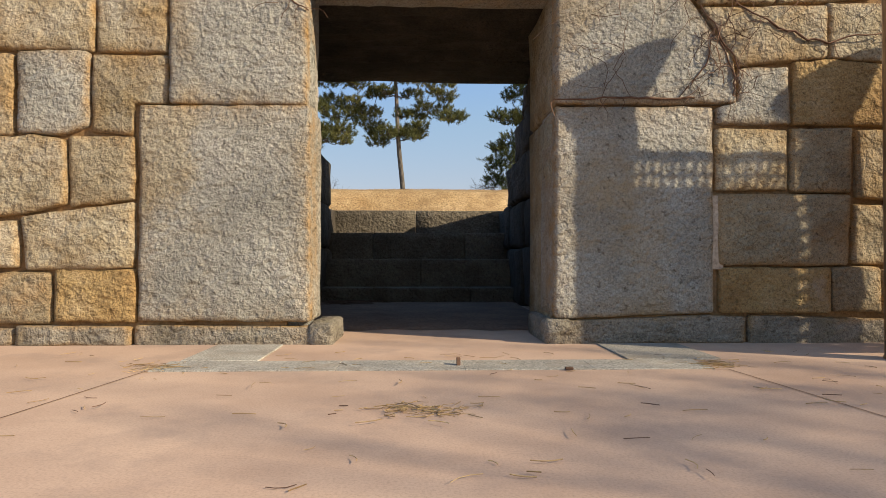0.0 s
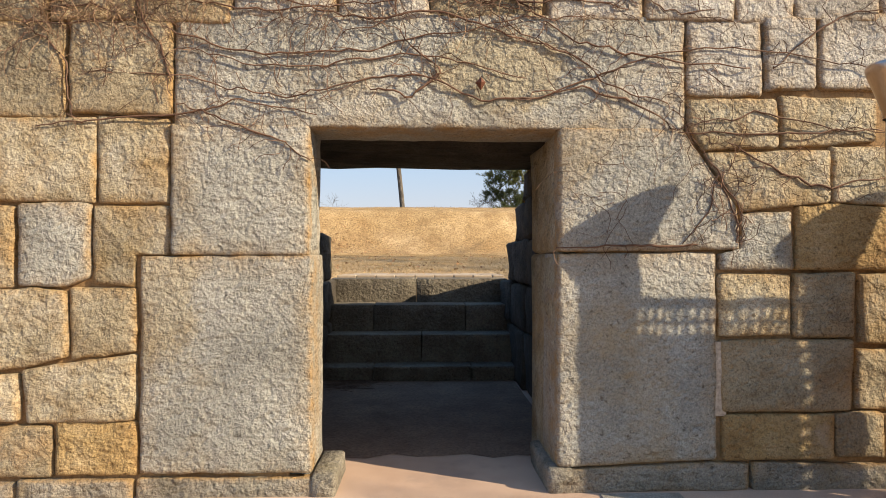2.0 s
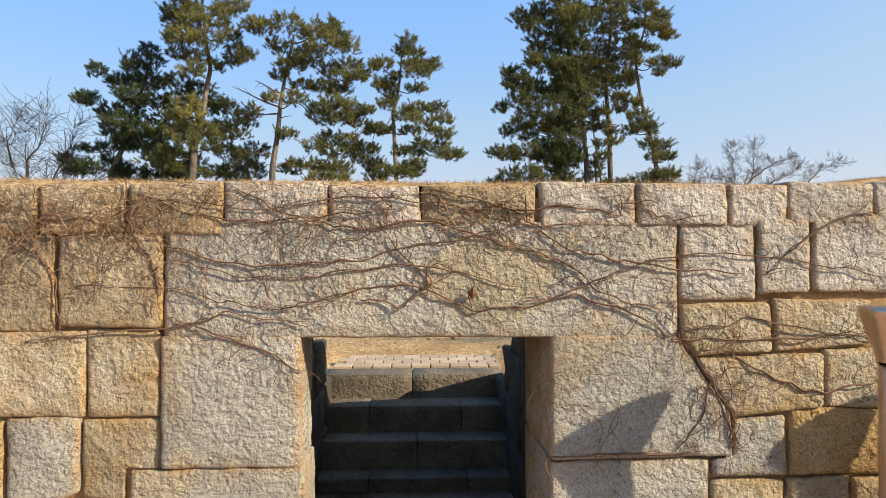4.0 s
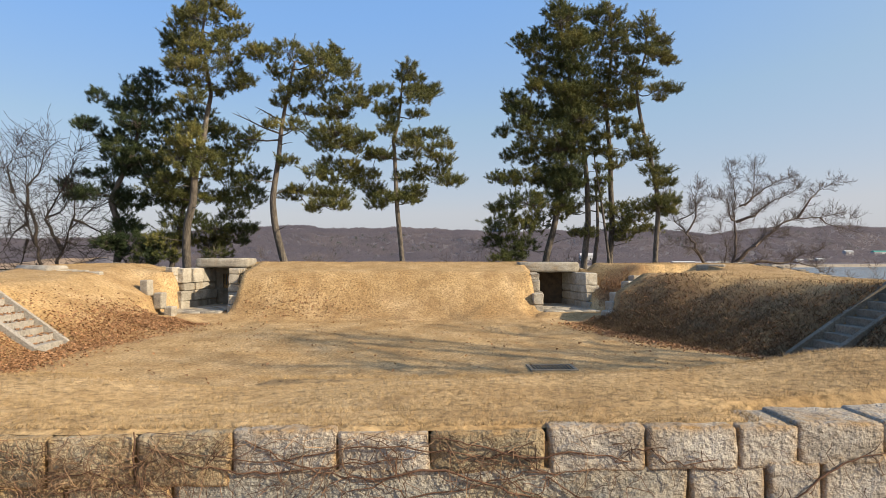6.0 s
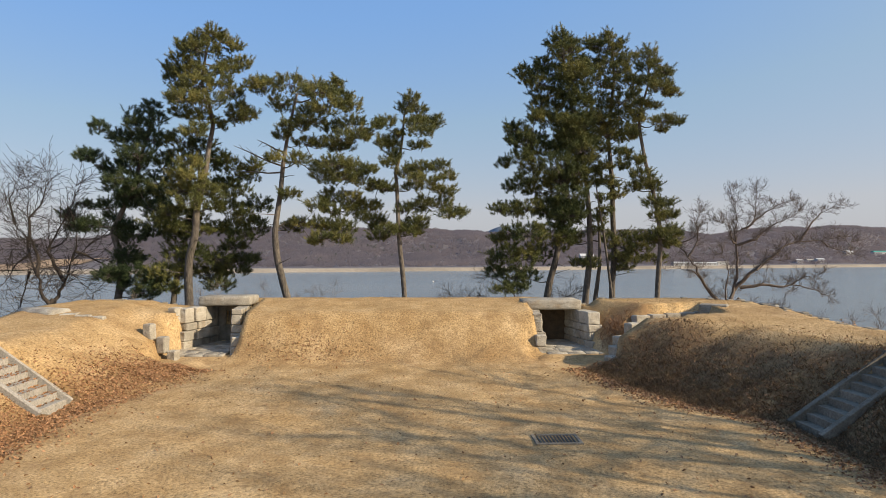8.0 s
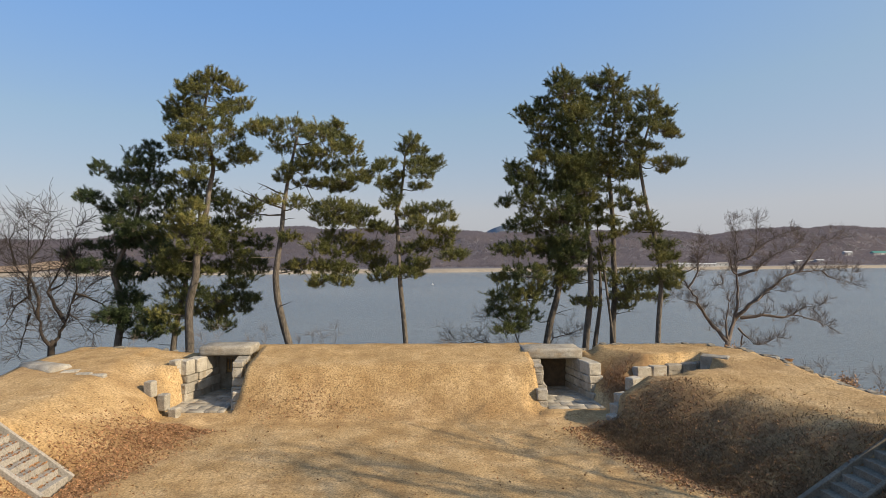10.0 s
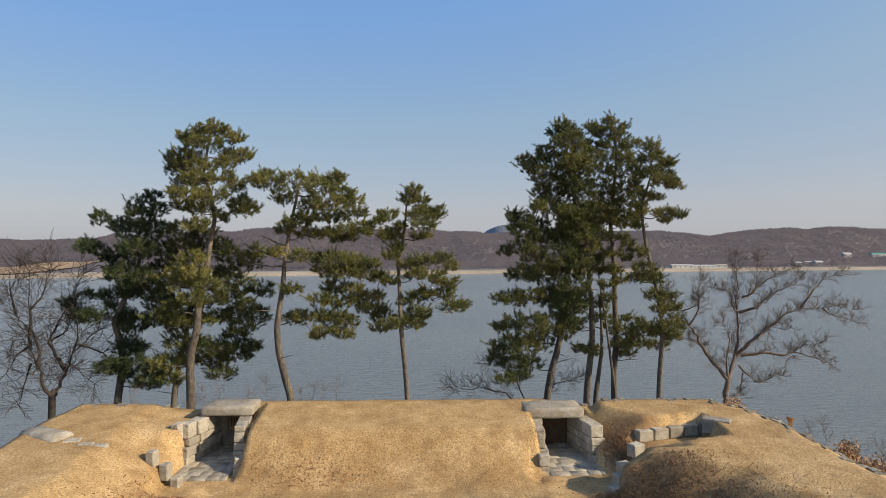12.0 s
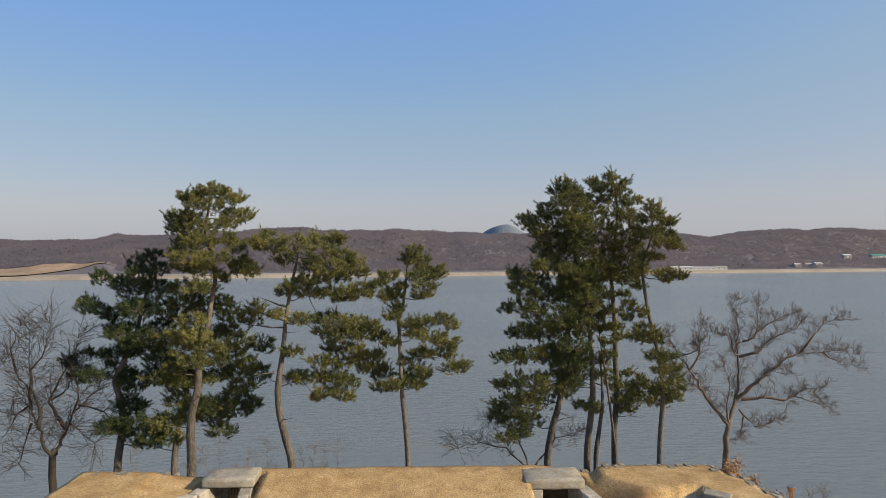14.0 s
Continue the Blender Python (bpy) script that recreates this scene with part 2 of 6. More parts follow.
# both hill materials have distance haze mixed into their base colours
wood_mat = surface("hazed_bare_woods", [(0.3, (0.105, 0.098, 0.11)), (0.55, (0.12, 0.11, 0.12)), (0.75, (0.14, 0.124, 0.128))], [(0.3, G(0.8)), (0.5, G(1.0)), (0.7, G(1.15))], 1.0, 0.3, 3.0, 0.007, 0.10, None, ((0.10, 0.115, 0.10), 0.008, 0.6, 0.75))
haze_mat = surface("hazed_hill", [(0.3, (0.135, 0.16, 0.19)), (0.7, (0.155, 0.18, 0.21))], [(0.3, G(0.9)), (0.7, G(1.1))], 1.0, 0.5, 6, 0.003, 0.05)
field_mat = surface("dry_field", [(0.3, (0.24, 0.165, 0.105)), (0.7, (0.34, 0.25, 0.165))], [(0.3, G(0.8)), (0.7, G(1.1))], 0.95, 0.3, 0.5, 0.02, 0.3)
sand_mat = surface("shore_sand", [(0.3, (0.22, 0.19, 0.155)), (0.7, (0.34, 0.295, 0.235))], [(0.3, G(0.8)), (0.7, G(1.1))], 0.95, 0.3, 0.5, 0.02, 0.3)
steel_mat = surface("brushed_bronze_steel", [(0.3, (0.50, 0.36, 0.27)), (0.7, (0.62, 0.47, 0.36))], [(0.3, G(0.9)), (0.7, G(1.05))], 0.28, 0.1, 0.001, 3, 80, None, None, 0, (1, 1, 0.05), 1.0)
concrete_mat = surface("pale_concrete", [(0.3, (0.25, 0.23, 0.20)), (0.7, (0.36, 0.335, 0.295))], fine_stone, 0.9, 0.4, 0.01, 1.5, 18, 25, ((0.3, 0.26, 0.2), 1.2, 0.55, 0.8), 0.1)
# darker concrete: the right stair's shade is in this colour; drain frame too
dark_concrete_mat = surface("weathered_shaded_concrete", [(0.3, (0.16, 0.138, 0.106)), (0.7, (0.26, 0.228, 0.18))], fine_stone, 0.95, 0.4, 0.01, 1.5, 18, 25, ((0.10, 0.08, 0.055), 1.2, 0.5, 0.75), 0.15)
straw_mat = surface("dry_straw", [(0.3, (0.34, 0.22, 0.10)), (0.7, (0.56, 0.41, 0.21))], [(0.3, G(0.7)), (0.7, G(1.2))], 0.9, 0.0, 0.004, 6, 60, None, None, 0.4, island=True)
kerb_mat = surface("worn_kerb_granite", [(0.3, (0.28, 0.262, 0.225)), (0.7, (0.38, 0.355, 0.305))], [(0.34, G(0.5)), (0.5, G(1.0)), (0.66, G(1.4))], 0.95, 0.6, 0.006, 5, 120, None, ((0.24, 0.19, 0.14), 4, 0.5, 0.75), 0.15, gloss=0.1)
# far crowns and conifers: greyish distance haze put into the colours
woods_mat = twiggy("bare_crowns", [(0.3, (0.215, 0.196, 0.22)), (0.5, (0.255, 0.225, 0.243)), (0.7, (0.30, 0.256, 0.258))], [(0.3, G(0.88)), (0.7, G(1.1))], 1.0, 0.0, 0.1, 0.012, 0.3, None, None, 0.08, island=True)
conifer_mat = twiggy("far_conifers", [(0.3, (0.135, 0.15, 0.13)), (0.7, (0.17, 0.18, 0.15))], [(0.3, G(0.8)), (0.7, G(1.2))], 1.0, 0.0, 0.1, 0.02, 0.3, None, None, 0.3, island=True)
straw_vine_mat = surface("straw_vine", [(0.3, (0.17, 0.10, 0.06)), (0.7, (0.37, 0.25, 0.145))], [(0.3, G(0.7)), (0.7, G(1.3))], 0.9, 0.0, 0.004, 6, 60, None, None, 0.4, island=True)
paver_mat = surface("clay_paver", [(0.3, (0.37, 0.285, 0.20)), (0.7, (0.48, 0.385, 0.28))], [(0.3, G(0.8)), (0.7, G(1.1))], 0.9, 0.3, 0.006, 3, 50, None, None, 0.2)
iron_mat = surface("dark_iron", [(0.3, G(0.05)), (0.7, G(0.10))], [(0.3, G(0.8)), (0.7, G(1.2))], 0.6, 0.2, 0.004, 4, 40, None, None, 0, None, 0.6)
white_mat = surface("white_plaster", [(0.3, G(0.42)), (0.7, G(0.52))], [(0.3, G(0.9)), (0.7, G(1.05))], 0.8, 0.0, 0.1, 0.1, 1)
teal_mat = surface("green_roof", [(0.3, (0.05, 0.26, 0.22)), (0.7, (0.08, 0.32, 0.27))], [(0.3, G(0.9)), (0.7, G(1.05))], 0.7, 0.0, 0.1, 0.1, 1)


def water_material():
    m = bpy.data.materials.new("river_water")
    m.use_nodes = True
    nt = m.node_tree
    bs = nt.nodes["Principled BSDF"]
    col = ramp(nt, tex(nt, "noise", 0.006, 4, 0.6, (0.4, 1, 1)), [(0.35, (0.145, 0.17, 0.178)), (0.65, (0.195, 0.212, 0.205))])
    nt.links.new(col, bs.inputs["Base Color"])
    bs.inputs["Roughness"].default_value, bs.inputs["IOR"].default_value = 0.16, 1.33
    b = nt.nodes.new("ShaderNodeBump")
    b.inputs["Strength"].default_value, b.inputs["Distance"].default_value = 0.9, 0.38
    nt.links.new(tex(nt, "noise", 0.9, 7, 0.68, (0.4, 1, 1)), b.inputs["Height"])
    nt.links.new(b.outputs[0], bs.inputs["Normal"])
    return m


water_mat = water_material()


# ---- mesh helpers ----
def part(name, data, material, parent=None, label=""):
    """Link a bmesh or (verts, faces) as one mesh object, under a thing if one is given."""
    me = bpy.data.meshes.new(name)
    if isinstance(data, tuple):
        me.from_pydata(data[0], [], data[1])
        me.update()
    else:
        data.to_mesh(me)
        data.free()
    if material:
        me.materials.append(material)
    ob = new(name, me)
    if parent:
        ob.parent = parent
    if label:
        tagged(ob, label)
    return ob


def smooth_shade(ob):
    ob.data.polygons.foreach_set("use_smooth", [True] * len(ob.data.polygons))
    return ob


def thing(name, label, category, group="", at=(0, 0, 0)):
    ob = new(name)
    ob.location = at
    ob.empty_display_size = 0.1
    return tagged(ob, label, category, group)


def rough_box(x0, y0, z0, x1, y1, z1, seed=0, jag=0.012, bevel=0.02, cuts=2):
    """A hewn block: a bevelled box with uneven faces."""
    bm = bmesh.new()
    bmesh.ops.create_cube(bm, size=1)
    for v in bm.verts:
        v.co = Vector((x0 + (v.co.x + 0.5) * (x1 - x0), y0 + (v.co.y + 0.5) * (y1 - y0), z0 + (v.co.z + 0.5) * (z1 - z0)))
    if bevel:
        bmesh.ops.bevel(bm, geom=bm.edges[:], offset=bevel, segments=1, affect="EDGES", profile=0.6)
    if cuts:
        bmesh.ops.subdivide_edges(bm, edges=[e for e in bm.edges if e.calc_length() > 0.12], cuts=cuts, use_grid_fill=True)
    for v in bm.verts:
        o = noise.noise_vector(v.co * 5 + Vector((seed * 3.1, 0, seed * 1.7)))
        v.co += o * jag
    return bm


def step_between(a, b, v):
    k = min(1, max(0, (v - a) / (b - a)))
    return k * k * (3 - 2 * k)


def tube(verts, faces, pts, radii, sides=5):
    """Add a tapered tube along pts to the lists."""
    base = len(verts)
    n = len(pts)
    for k in range(n):
        a, b = pts[max(0, k - 1)], pts[min(n - 1, k + 1)]
        d = (b - a).normalized() if (b - a).length > 1e-6 else Vector((0, 0, 1))
        u = d.orthogonal().normalized()
        w = d.cross(u)
        for s in range(sides):
            q = 2 * math.pi * s / sides
            verts.append(tuple(pts[k] + (u * math.cos(q) + w * math.sin(q)) * radii[k]))
    for k in range(n - 1):
        for s in range(sides):
            i, j = base + k * sides + s, base + k * sides + (s + 1) % sides
            faces.append((i, j, j + sides, i + sides))
    faces.append(tuple(base + (n - 1) * sides + s for s in range(sides)))


# ---- ground ----
def port_at(x, y):
    return (-9.7 < x < -7.15 or 4.45 < x < 7.0) and 20.5 < y < 26.4


def fort_edge(x, y):
    """Metres outside the earthwork's rim (negative inside)."""
    right = float(np.interp(y, [3, 18.4, 20.3, 23.2, 25.3, 26.8], [14.8, 14.6, 14.5, 14.2, 13.5, 12.95]))
    left = float(np.interp(y, [3, 20, 26], [-16, -15.4, -15.2]))
    return max(left - x, x - right, y - 26.8)


def slope_between(a, b, v):
    """Nearly straight bank with soft foot and crest."""
    k = min(1, max(0, (v - a) / (b - a)))
    return 0.6 * k + 0.4 * k * k * (3 - 2 * k)


def right_foot(y):
    return float(np.interp(y, [10, 14.4, 15.6, 18.0, 20.8, 22], [9.2, 9.0, 7.7, 6.65, 5.8, 5.7]))


def ground_z(x, y):
    yard = 1.0 + 0.023 * max(0, y - 7)
    near = 1 - step_between(4.4, 7.4, y + 0.25 * noise.noise((x * 0.4, y * 0.4, 3)))
    xl = float(np.interp(y, [10, 14, 16.6, 18.6, 22], [-9.5, -9.6, -9.4, -7.8, -7.9]))
    left = slope_between(-xl, -xl + float(np.interp(y, [16.9, 18.5], [2.6, 4.1])), -x + 0.3 * noise.noise((y * 0.3, 1, 0)))
    xr = right_foot(y)
    right = slope_between(xr, xr + float(np.interp(y, [14.4, 16, 19, 21], [2.75, 4.0, 4.3, 2.2])), x + 0.25 * noise.noise((x * 0.8, y * 0.8, 4)))
    far = step_between(21.7, 23.9, y + 0.2 * noise.noise((x * 0.3, 5, 0)))
    side_top = 2.95 + 0.4 * step_between(19, 25, y)
    mid = step_between(-10.5, -7.5, x) * (1 - step_between(4.6, 8, x))
    far_top = 3.02 + 0.08 * mid + 0.32 * step_between(23.5, 26.4, y) * mid + 0.2 * (1 - step_between(-12, -9.5, x))
    near_top = 2.80 + 0.16 * step_between(1.8, 4, x) - 0.06 * step_between(-3, -1.6, x) * (1 - step_between(-1.4, 0, x)) + 0.05 * noise.noise((x * 0.5, y, 0))
    z = yard
    for k, top in ((near, near_top), (left, side_top), (right, side_top), (far, far_top)):
        z = max(z, yard + k * (top - yard))
    z += 0.05 * noise.noise((x * 0.5, y * 0.5, 7)) + 0.02 * noise.noise((x * 1.7, y * 1.7, 2))
    if -11.5 < x < -8.5 and (22.0 if x < -9.2 else 20.9) < y < 23.7:
        z = min(z, 1.5 + 1.2 * max(0, -9.15 - x) + 0.5 * max(0, 21.4 - y))
    if x > 6.7 and y > 21.2:
        z = min(z, 1.6 + 0.55 * max(0, x - 7.0) + 0.45 * max(0, y - 22.6))
    if 3.4 < x < 4.7 and 20 < y < 23.2:
        z = min(z, 1.4 + 1.1 * max(0, 4.1 - x) + 1.3 * max(0, y - 22.4))
    edge = 23.65 + 0.25 * (x - 8.8) + 0.1
    if 7.6 < x < 11.5 and edge - 2.3 < y < edge:
        z = min(z, 2.46 + 0.45 * max(0, edge - 1.0 - y))
    if 15.25 < y < 16.85 and -12.6 < x < -9.6:
        z = 1.0 + 0.73 * max(0, -9.9 - x) if y > 15.4 and y < 16.7 else max(z, 1.24 + 0.73 * max(0, -9.75 - x))
    if 13.1 < y < 14.5 and 9.0 < x < 12.2:
        z = 0.88 + 0.68 * max(0, x - 9.3) if y > 13.3 and y < 14.35 else max(z, 1.08 + 0.68 * max(0, x - 9.2))
    if -1.2 < x < 1.1 and 6.8 < y < 8.3:
        z = 0.96 if y < 8.12 else min(z, 1.03)
    if abs(x + 0.05) < 1.3 and 4.6 < y < 5.6:
        z = 2.785 - 0.35 * (y - 4.6) if y < 5.3 else 2.43
    if y < 3.6:
        z = 2.79 + 0.012 * noise.noise((x * 3, y * 3, 1)) if x < 2.0 else 2.66 + 0.12 * step_between(3.45, 3.6, y)
    if port_at(x, y):
        z = 1.55 if y > 22.2 else min(z, 1.55)
    d = fort_edge(x, y)
    if d > 0:
        z = z * max(0, 1 - d * 2) + min(1, d * 2) * (-0.6 - 0.36 * d + 0.2 * noise.noise((x * 0.2, y * 0.2, 0)))
        z = max(z, -13)
    return z


def left_drift(y):
    """Middle of the drift of leaves at the foot of the lit bank."""
    return float(np.interp(y, [10, 15.5, 21], [-9.3, -9.4, -8.1]))


def litter_at(x, y):
    """How thickly fallen leaves and dead stalks lie, 0 to 1."""
    xr = right_foot(y)
    right = step_between(-0.9, 0.3, x - xr) * (1 - step_between(2.6, 4.2, x - xr)) * step_between(9, 12, y) * (1 - step_between(20.3, 21.4, y))
    drift = x - left_drift(y)
    left = math.exp(-(drift / (0.8 if drift > 0 else 1.3)) ** 2) * step_between(11, 14, y) * (1 - step_between(20.6, 22.0, y)) * 0.9
    hollow = step_between(7.0, 7.5, x) * (1 - step_between(9, 9.6, x)) * step_between(21.2, 21.8, y) * (1 - step_between(24, 25, y)) * 0.8
    foot = 0.35 * math.exp(-((y - 22.2) / 0.7) ** 2)
    patch = 0.6 * max(0, 0.6 * noise.noise((x * 0.8, y * 0.9, 11)) + 0.6 * noise.noise((x * 3, y * 3, 2)) + 0.05) * step_between(21.6, 22, y) * (1 - step_between(23.3, 24.3, y))
    return max(right, left, hollow, foot, patch) if fort_edge(x, y) < 0 else 0.3


def spaced(stops):
    out = []
    for (a, step), (b, _) in zip(stops, stops[1:]):
        n = max(1, round((b - a) / step))
        out += [a + (b - a) * k / n for k in range(n)]
    return out + [stops[-1][0]]


def build_ground():
    xs = spaced([(-500, 60), (-60, 6), (-24, 0.5), (-16, 0.2), (15, 0.5), (26, 6), (60, 60), (500, 60)])
    ys = spaced([(3.19, 0.08), (3.27, 0.12), (3.6, 0.2), (27.6, 0.5), (36, 3), (60, 20), (120, 20)])
    verts = [(x, y, ground_z(x, y)) if y > 3.2 or abs(x) > 15 else (x, 3.2 + 0.035 * noise.noise((x * 2.5, 0, 4)), 2.762) for y in ys for x in xs]
    faces = []
    w = len(xs)
    for j in range(len(ys) - 1):
        for i in range(w - 1):
            cx, cy = (xs[i] + xs[i + 1]) / 2, (ys[j] + ys[j + 1]) / 2
            if -1.12 < cx < 1.02 and 5.42 < cy < 6.92:
                continue
            faces.append((j * w + i, j * w + i + 1, (j + 1) * w + i + 1, (j + 1) * w + i))
    ob = smooth_shade(part("ground", (verts, faces), turf_mat))
    strewn = ob.data.attributes.new("litter", "FLOAT", "POINT")
    strewn.data.foreach_set("value", [litter_at(x, y) for x, y, _ in verts])
    tagged(ob, "dry yellow winter turf over yard and earth banks", "ground", kind="structure")


build_ground()

# forecourt of clay-coloured paving, and the plain behind the camera
front = part("pavement", ([(-500, -300, 0), (500, -300, 0), (500, 6.3, 0), (-500, 6.3, 0)], [(0, 1, 2, 3)]), paving_mat)
tagged(front, "smooth pinkish clay-coloured paving with thin joints", "pavement", kind="structure")
water = part("water", ([(-4000, 30, -11), (4000, 30, -11), (4000, 2500, -11), (-4000, 2500, -11)], [(0, 1, 2, 3)]), water_mat)
tagged(water, "calm grey-blue tidal river", "water", kind="structure")


# ---- far shore ----
def ridge(b):
    """Height of the wooded skyline above the eye, as a slope, for a bearing b (x over y)."""
    return float(np.interp(b, [-0.8, -0.71, -0.6, -0.5, -0.36, -0.27, -0.19, -0.12, -0.04, 0.05, 0.18, 0.3, 0.42, 0.5, 0.57, 0.66, 0.72, 0.8, 0.95],
                           [0.026, 0.024, 0.019, 0.029, 0.034, 0.042, 0.044, 0.038, 0.042, 0.035, 0.036, 0.038, 0.037, 0.034, 0.040, 0.042, 0.047, 0.044, 0.04])) + 0.005 * noise.noise((b * 9, 0, 3)) + 0.003 * noise.noise((b * 21, 0, 5))


def field_rise(b):
    """Extra height of the sloping field behind the beach."""
    return float(np.interp(b, [-0.9, -0.69, -0.52, -0.47], [1.0, 1.8, 7.5, 0.0]))


def shore_z(b, s):
    """Height of the far shore at bearing b, s metres behind the water's edge; and the place itself."""
    y = max(430, 588 / (1 - 0.28 * b)) + s
    x = b * y
    z = -11.3 + 3.2 * step_between(0, 7, s) + 0.8 * step_between(7, 40, s)
    if s <= 80:
        z += field_rise(b) * step_between(15, 80, s)
    if s > 40:
        top = 5 + ridge(b) * (y - s + 430)
        k = step_between(30, 430, s)
        lump = noise.noise((x * 0.006, y * 0.006, 0)) * 9 + noise.noise((x * 0.017, y * 0.017, 4)) * 4
        z += (top + 8) * k + lump * k * (1 - k) * 4
        z += field_rise(b) * (1 - step_between(80, 320, s)) * (s > 80)
        z += (2.2 * noise.noise((x * 0.035, y * 0.035, 0)) + 1.0 * noise.noise((x * 0.09, y * 0.04, 9))) * step_between(40, 60, s)
    return x, y, z


def build_shore():
    cols = 420
    rows = [0, 3, 7, 14, 26, 40] + [40 + 560 * (k / 46) for k in range(1, 47)] + [900]
    verts, faces = [], []
    for i in range(cols + 1):
        b = -1.0 + 2.1 * i / cols
        verts += [shore_z(b, s) for s in rows]
    n = len(rows)
    low, high = [], []
    for i in range(cols):
        for j in range(n - 1):
            (low if rows[j + 1] <= 26 else high).append((i * n + j, (i + 1) * n + j, (i + 1) * n + j + 1, i * n + j + 1))
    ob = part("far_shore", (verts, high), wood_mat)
    tagged(ob, "low hills of bare brown winter woods across the river, greyed by painted haze", "backdrop", kind="structure")
    ob = part("far_beach", (verts, low), sand_mat)
    tagged(ob, "pale sandy bank along the far shore", "backdrop", kind="structure")
    for b, half, top in ((0.15, 0.1, 0.054), (0.62, 0.075, 0.047)):
        v, f = [], []
        for i in range(41):
            q = -1 + i / 20
            for j in range(9):
                y = 2300 + j * 90
                z = 10 + top * 2700 * (0.5 + 0.5 * math.cos(math.pi * q)) ** 1.25 * step_between(0, 5, j) + 3 * noise.noise((q * 9, j, 0))
                v.append(((b + half * q) * 2700, y, z - 12))
        for i in range(40):
            for j in range(8):
                f.append((i * 9 + j, (i + 1) * 9 + j, (i + 1) * 9 + j + 1, i * 9 + j + 1))
        tagged(smooth_shade(part("hazed_hill", (v, f), haze_mat)), "distant wooded hill with blue-grey haze in its colour", "backdrop", kind="structure")


build_shore()


def far_field():
    v, f = [], []
    for i in range(31):
        for j in range(9):
            x, y, z = shore_z(-0.86 + 0.36 * i / 30, 8 + j * 9 if i < 16 else 8 + 72 * (1 - (1 - j / 8) * (30.2 - i) / 14.2))
            v.append((x, y, z + 1.0))
    for i in range(30):
        for j in range(8):
            f.append((i * 9 + j, (i + 1) * 9 + j, (i + 1) * 9 + j + 1, i * 9 + j + 1))
    tagged(part("far_field", (v, f), field_mat), "bare sandy field on the far shore", "field", kind="structure")


far_field()


def far_woods(name, label, count, mat, seed, low, high, conical):
    """Crowns of the far woods, each a loose spray of slivers."""
    rnd = random.Random(seed)
    v, f = [], []
    for _ in range(count):
        b, s = rnd.uniform(-0.93, 0.98), 44 + 420 * rnd.random() ** 0.85
        x, y, z = shore_z(b, s)
        if b < -0.5 and s < 84 or conical and noise.noise((x * 0.008, y * 0.008, 6)) < 0.2:
            continue
        h, r = rnd.uniform(low, high), rnd.uniform(2.4, 4.6)
        for _ in range(11):
            a, u = rnd.uniform(0, math.tau), rnd.random()
            w = r * (1.15 - u if conical else math.sin(0.5 + 2.3 * u))
            px, py, pz = x + math.cos(a) * w * 0.7, y + math.sin(a) * w * 0.7, z + h * (0.1 + 0.8 * u)
            k = len(v)
            t = rnd.uniform(0.5, 1.1)
            v.extend(((px - t, py, pz - t * 0.6), (px + t * rnd.uniform(0.4, 1), py + rnd.uniform(-0.25, 0.25), pz - t * rnd.uniform(0, 1)), (px + rnd.uniform(-0.8, 0.8), py + rnd.uniform(-0.3, 0.3), pz + t * 1.3)))
            f.append((k, k + 1, k + 2))
    tagged(part(name, (v, f), mat), label, "woods", kind="stuff")


far_woods("far_woods", "bare brown winter trees covering the far hills, haze in their colour", 30000, woods_mat, 2, 2.5, 5.5, False)
far_woods("far_conifers", "green conifers among the far woods, paled by haze in their colour", 1800, conifer_mat, 3, 3, 6, True)


def far_house(b, s, w, h, deep, wall_mat, roof_mat, label):
    x, y, z = shore_z(b, s)
    t = thing("far_house", label, "house", "houses on the far shore", (x, y, z))
    part("wall", rough_box(-w / 2, -deep / 2, -3, w / 2, deep / 2, h, 0, 0, 0, 0), wall_mat, t)
    r = h * 0.35
    part("roof", ([(-w / 2 - 0.5, -deep / 2 - 0.5, h), (w / 2 + 0.5, -deep / 2 - 0.5, h), (w / 2 + 0.5, deep / 2 + 0.5, h), (-w / 2 - 0.5, deep / 2 + 0.5, h), (-w / 2 - 0.5, 0, h + r), (w / 2 + 0.5, 0, h + r)],
                  [(0, 1, 5, 4), (2, 3, 4, 5), (0, 4, 3), (1, 2, 5), (3, 2, 1, 0)]), roof_mat, t)
    for k in range(max(1, int(w / 6))):
        wx = -w / 2 + (k + 0.5) * w / max(1, int(w / 6))
        part("window", rough_box(wx - 0.8, -deep / 2 - 0.06, h * 0.35, wx + 0.8, -deep / 2 + 0.1, h * 0.7, 0, 0, 0, 0), iron_mat, t)


for b, s, w, h, roof, label in ((0.452, 22, 26, 3.5, "white", "long low pale shed by the water"), (0.488, 24, 30, 3.0, "white", "long low pale greenhouse by the water"), (0.52, 26, 14, 3.5, "grey", "low grey shed by the water"), (0.284, 90, 16, 9, "white", "white two-storey building on the hillside"),
                                (0.655, 60, 9, 4, "white", "small white farmhouse on the slope"), (0.675, 75, 9, 4, "grey", "small grey farmhouse on the slope"),
                                (0.693, 62, 10, 4, "white", "small white cottage on the slope"), (0.744, 140, 12, 5, "white", "pale house on the slope"), (0.80, 150, 22, 5, "teal", "green-roofed building on the slope"), (0.835, 130, 12, 4, "teal", "small green-roofed building on the slope")):
    far_house(b, s, w, h, 8, white_mat, {"teal": teal_mat, "white": white_mat, "grey": concrete_mat}[roof], label)


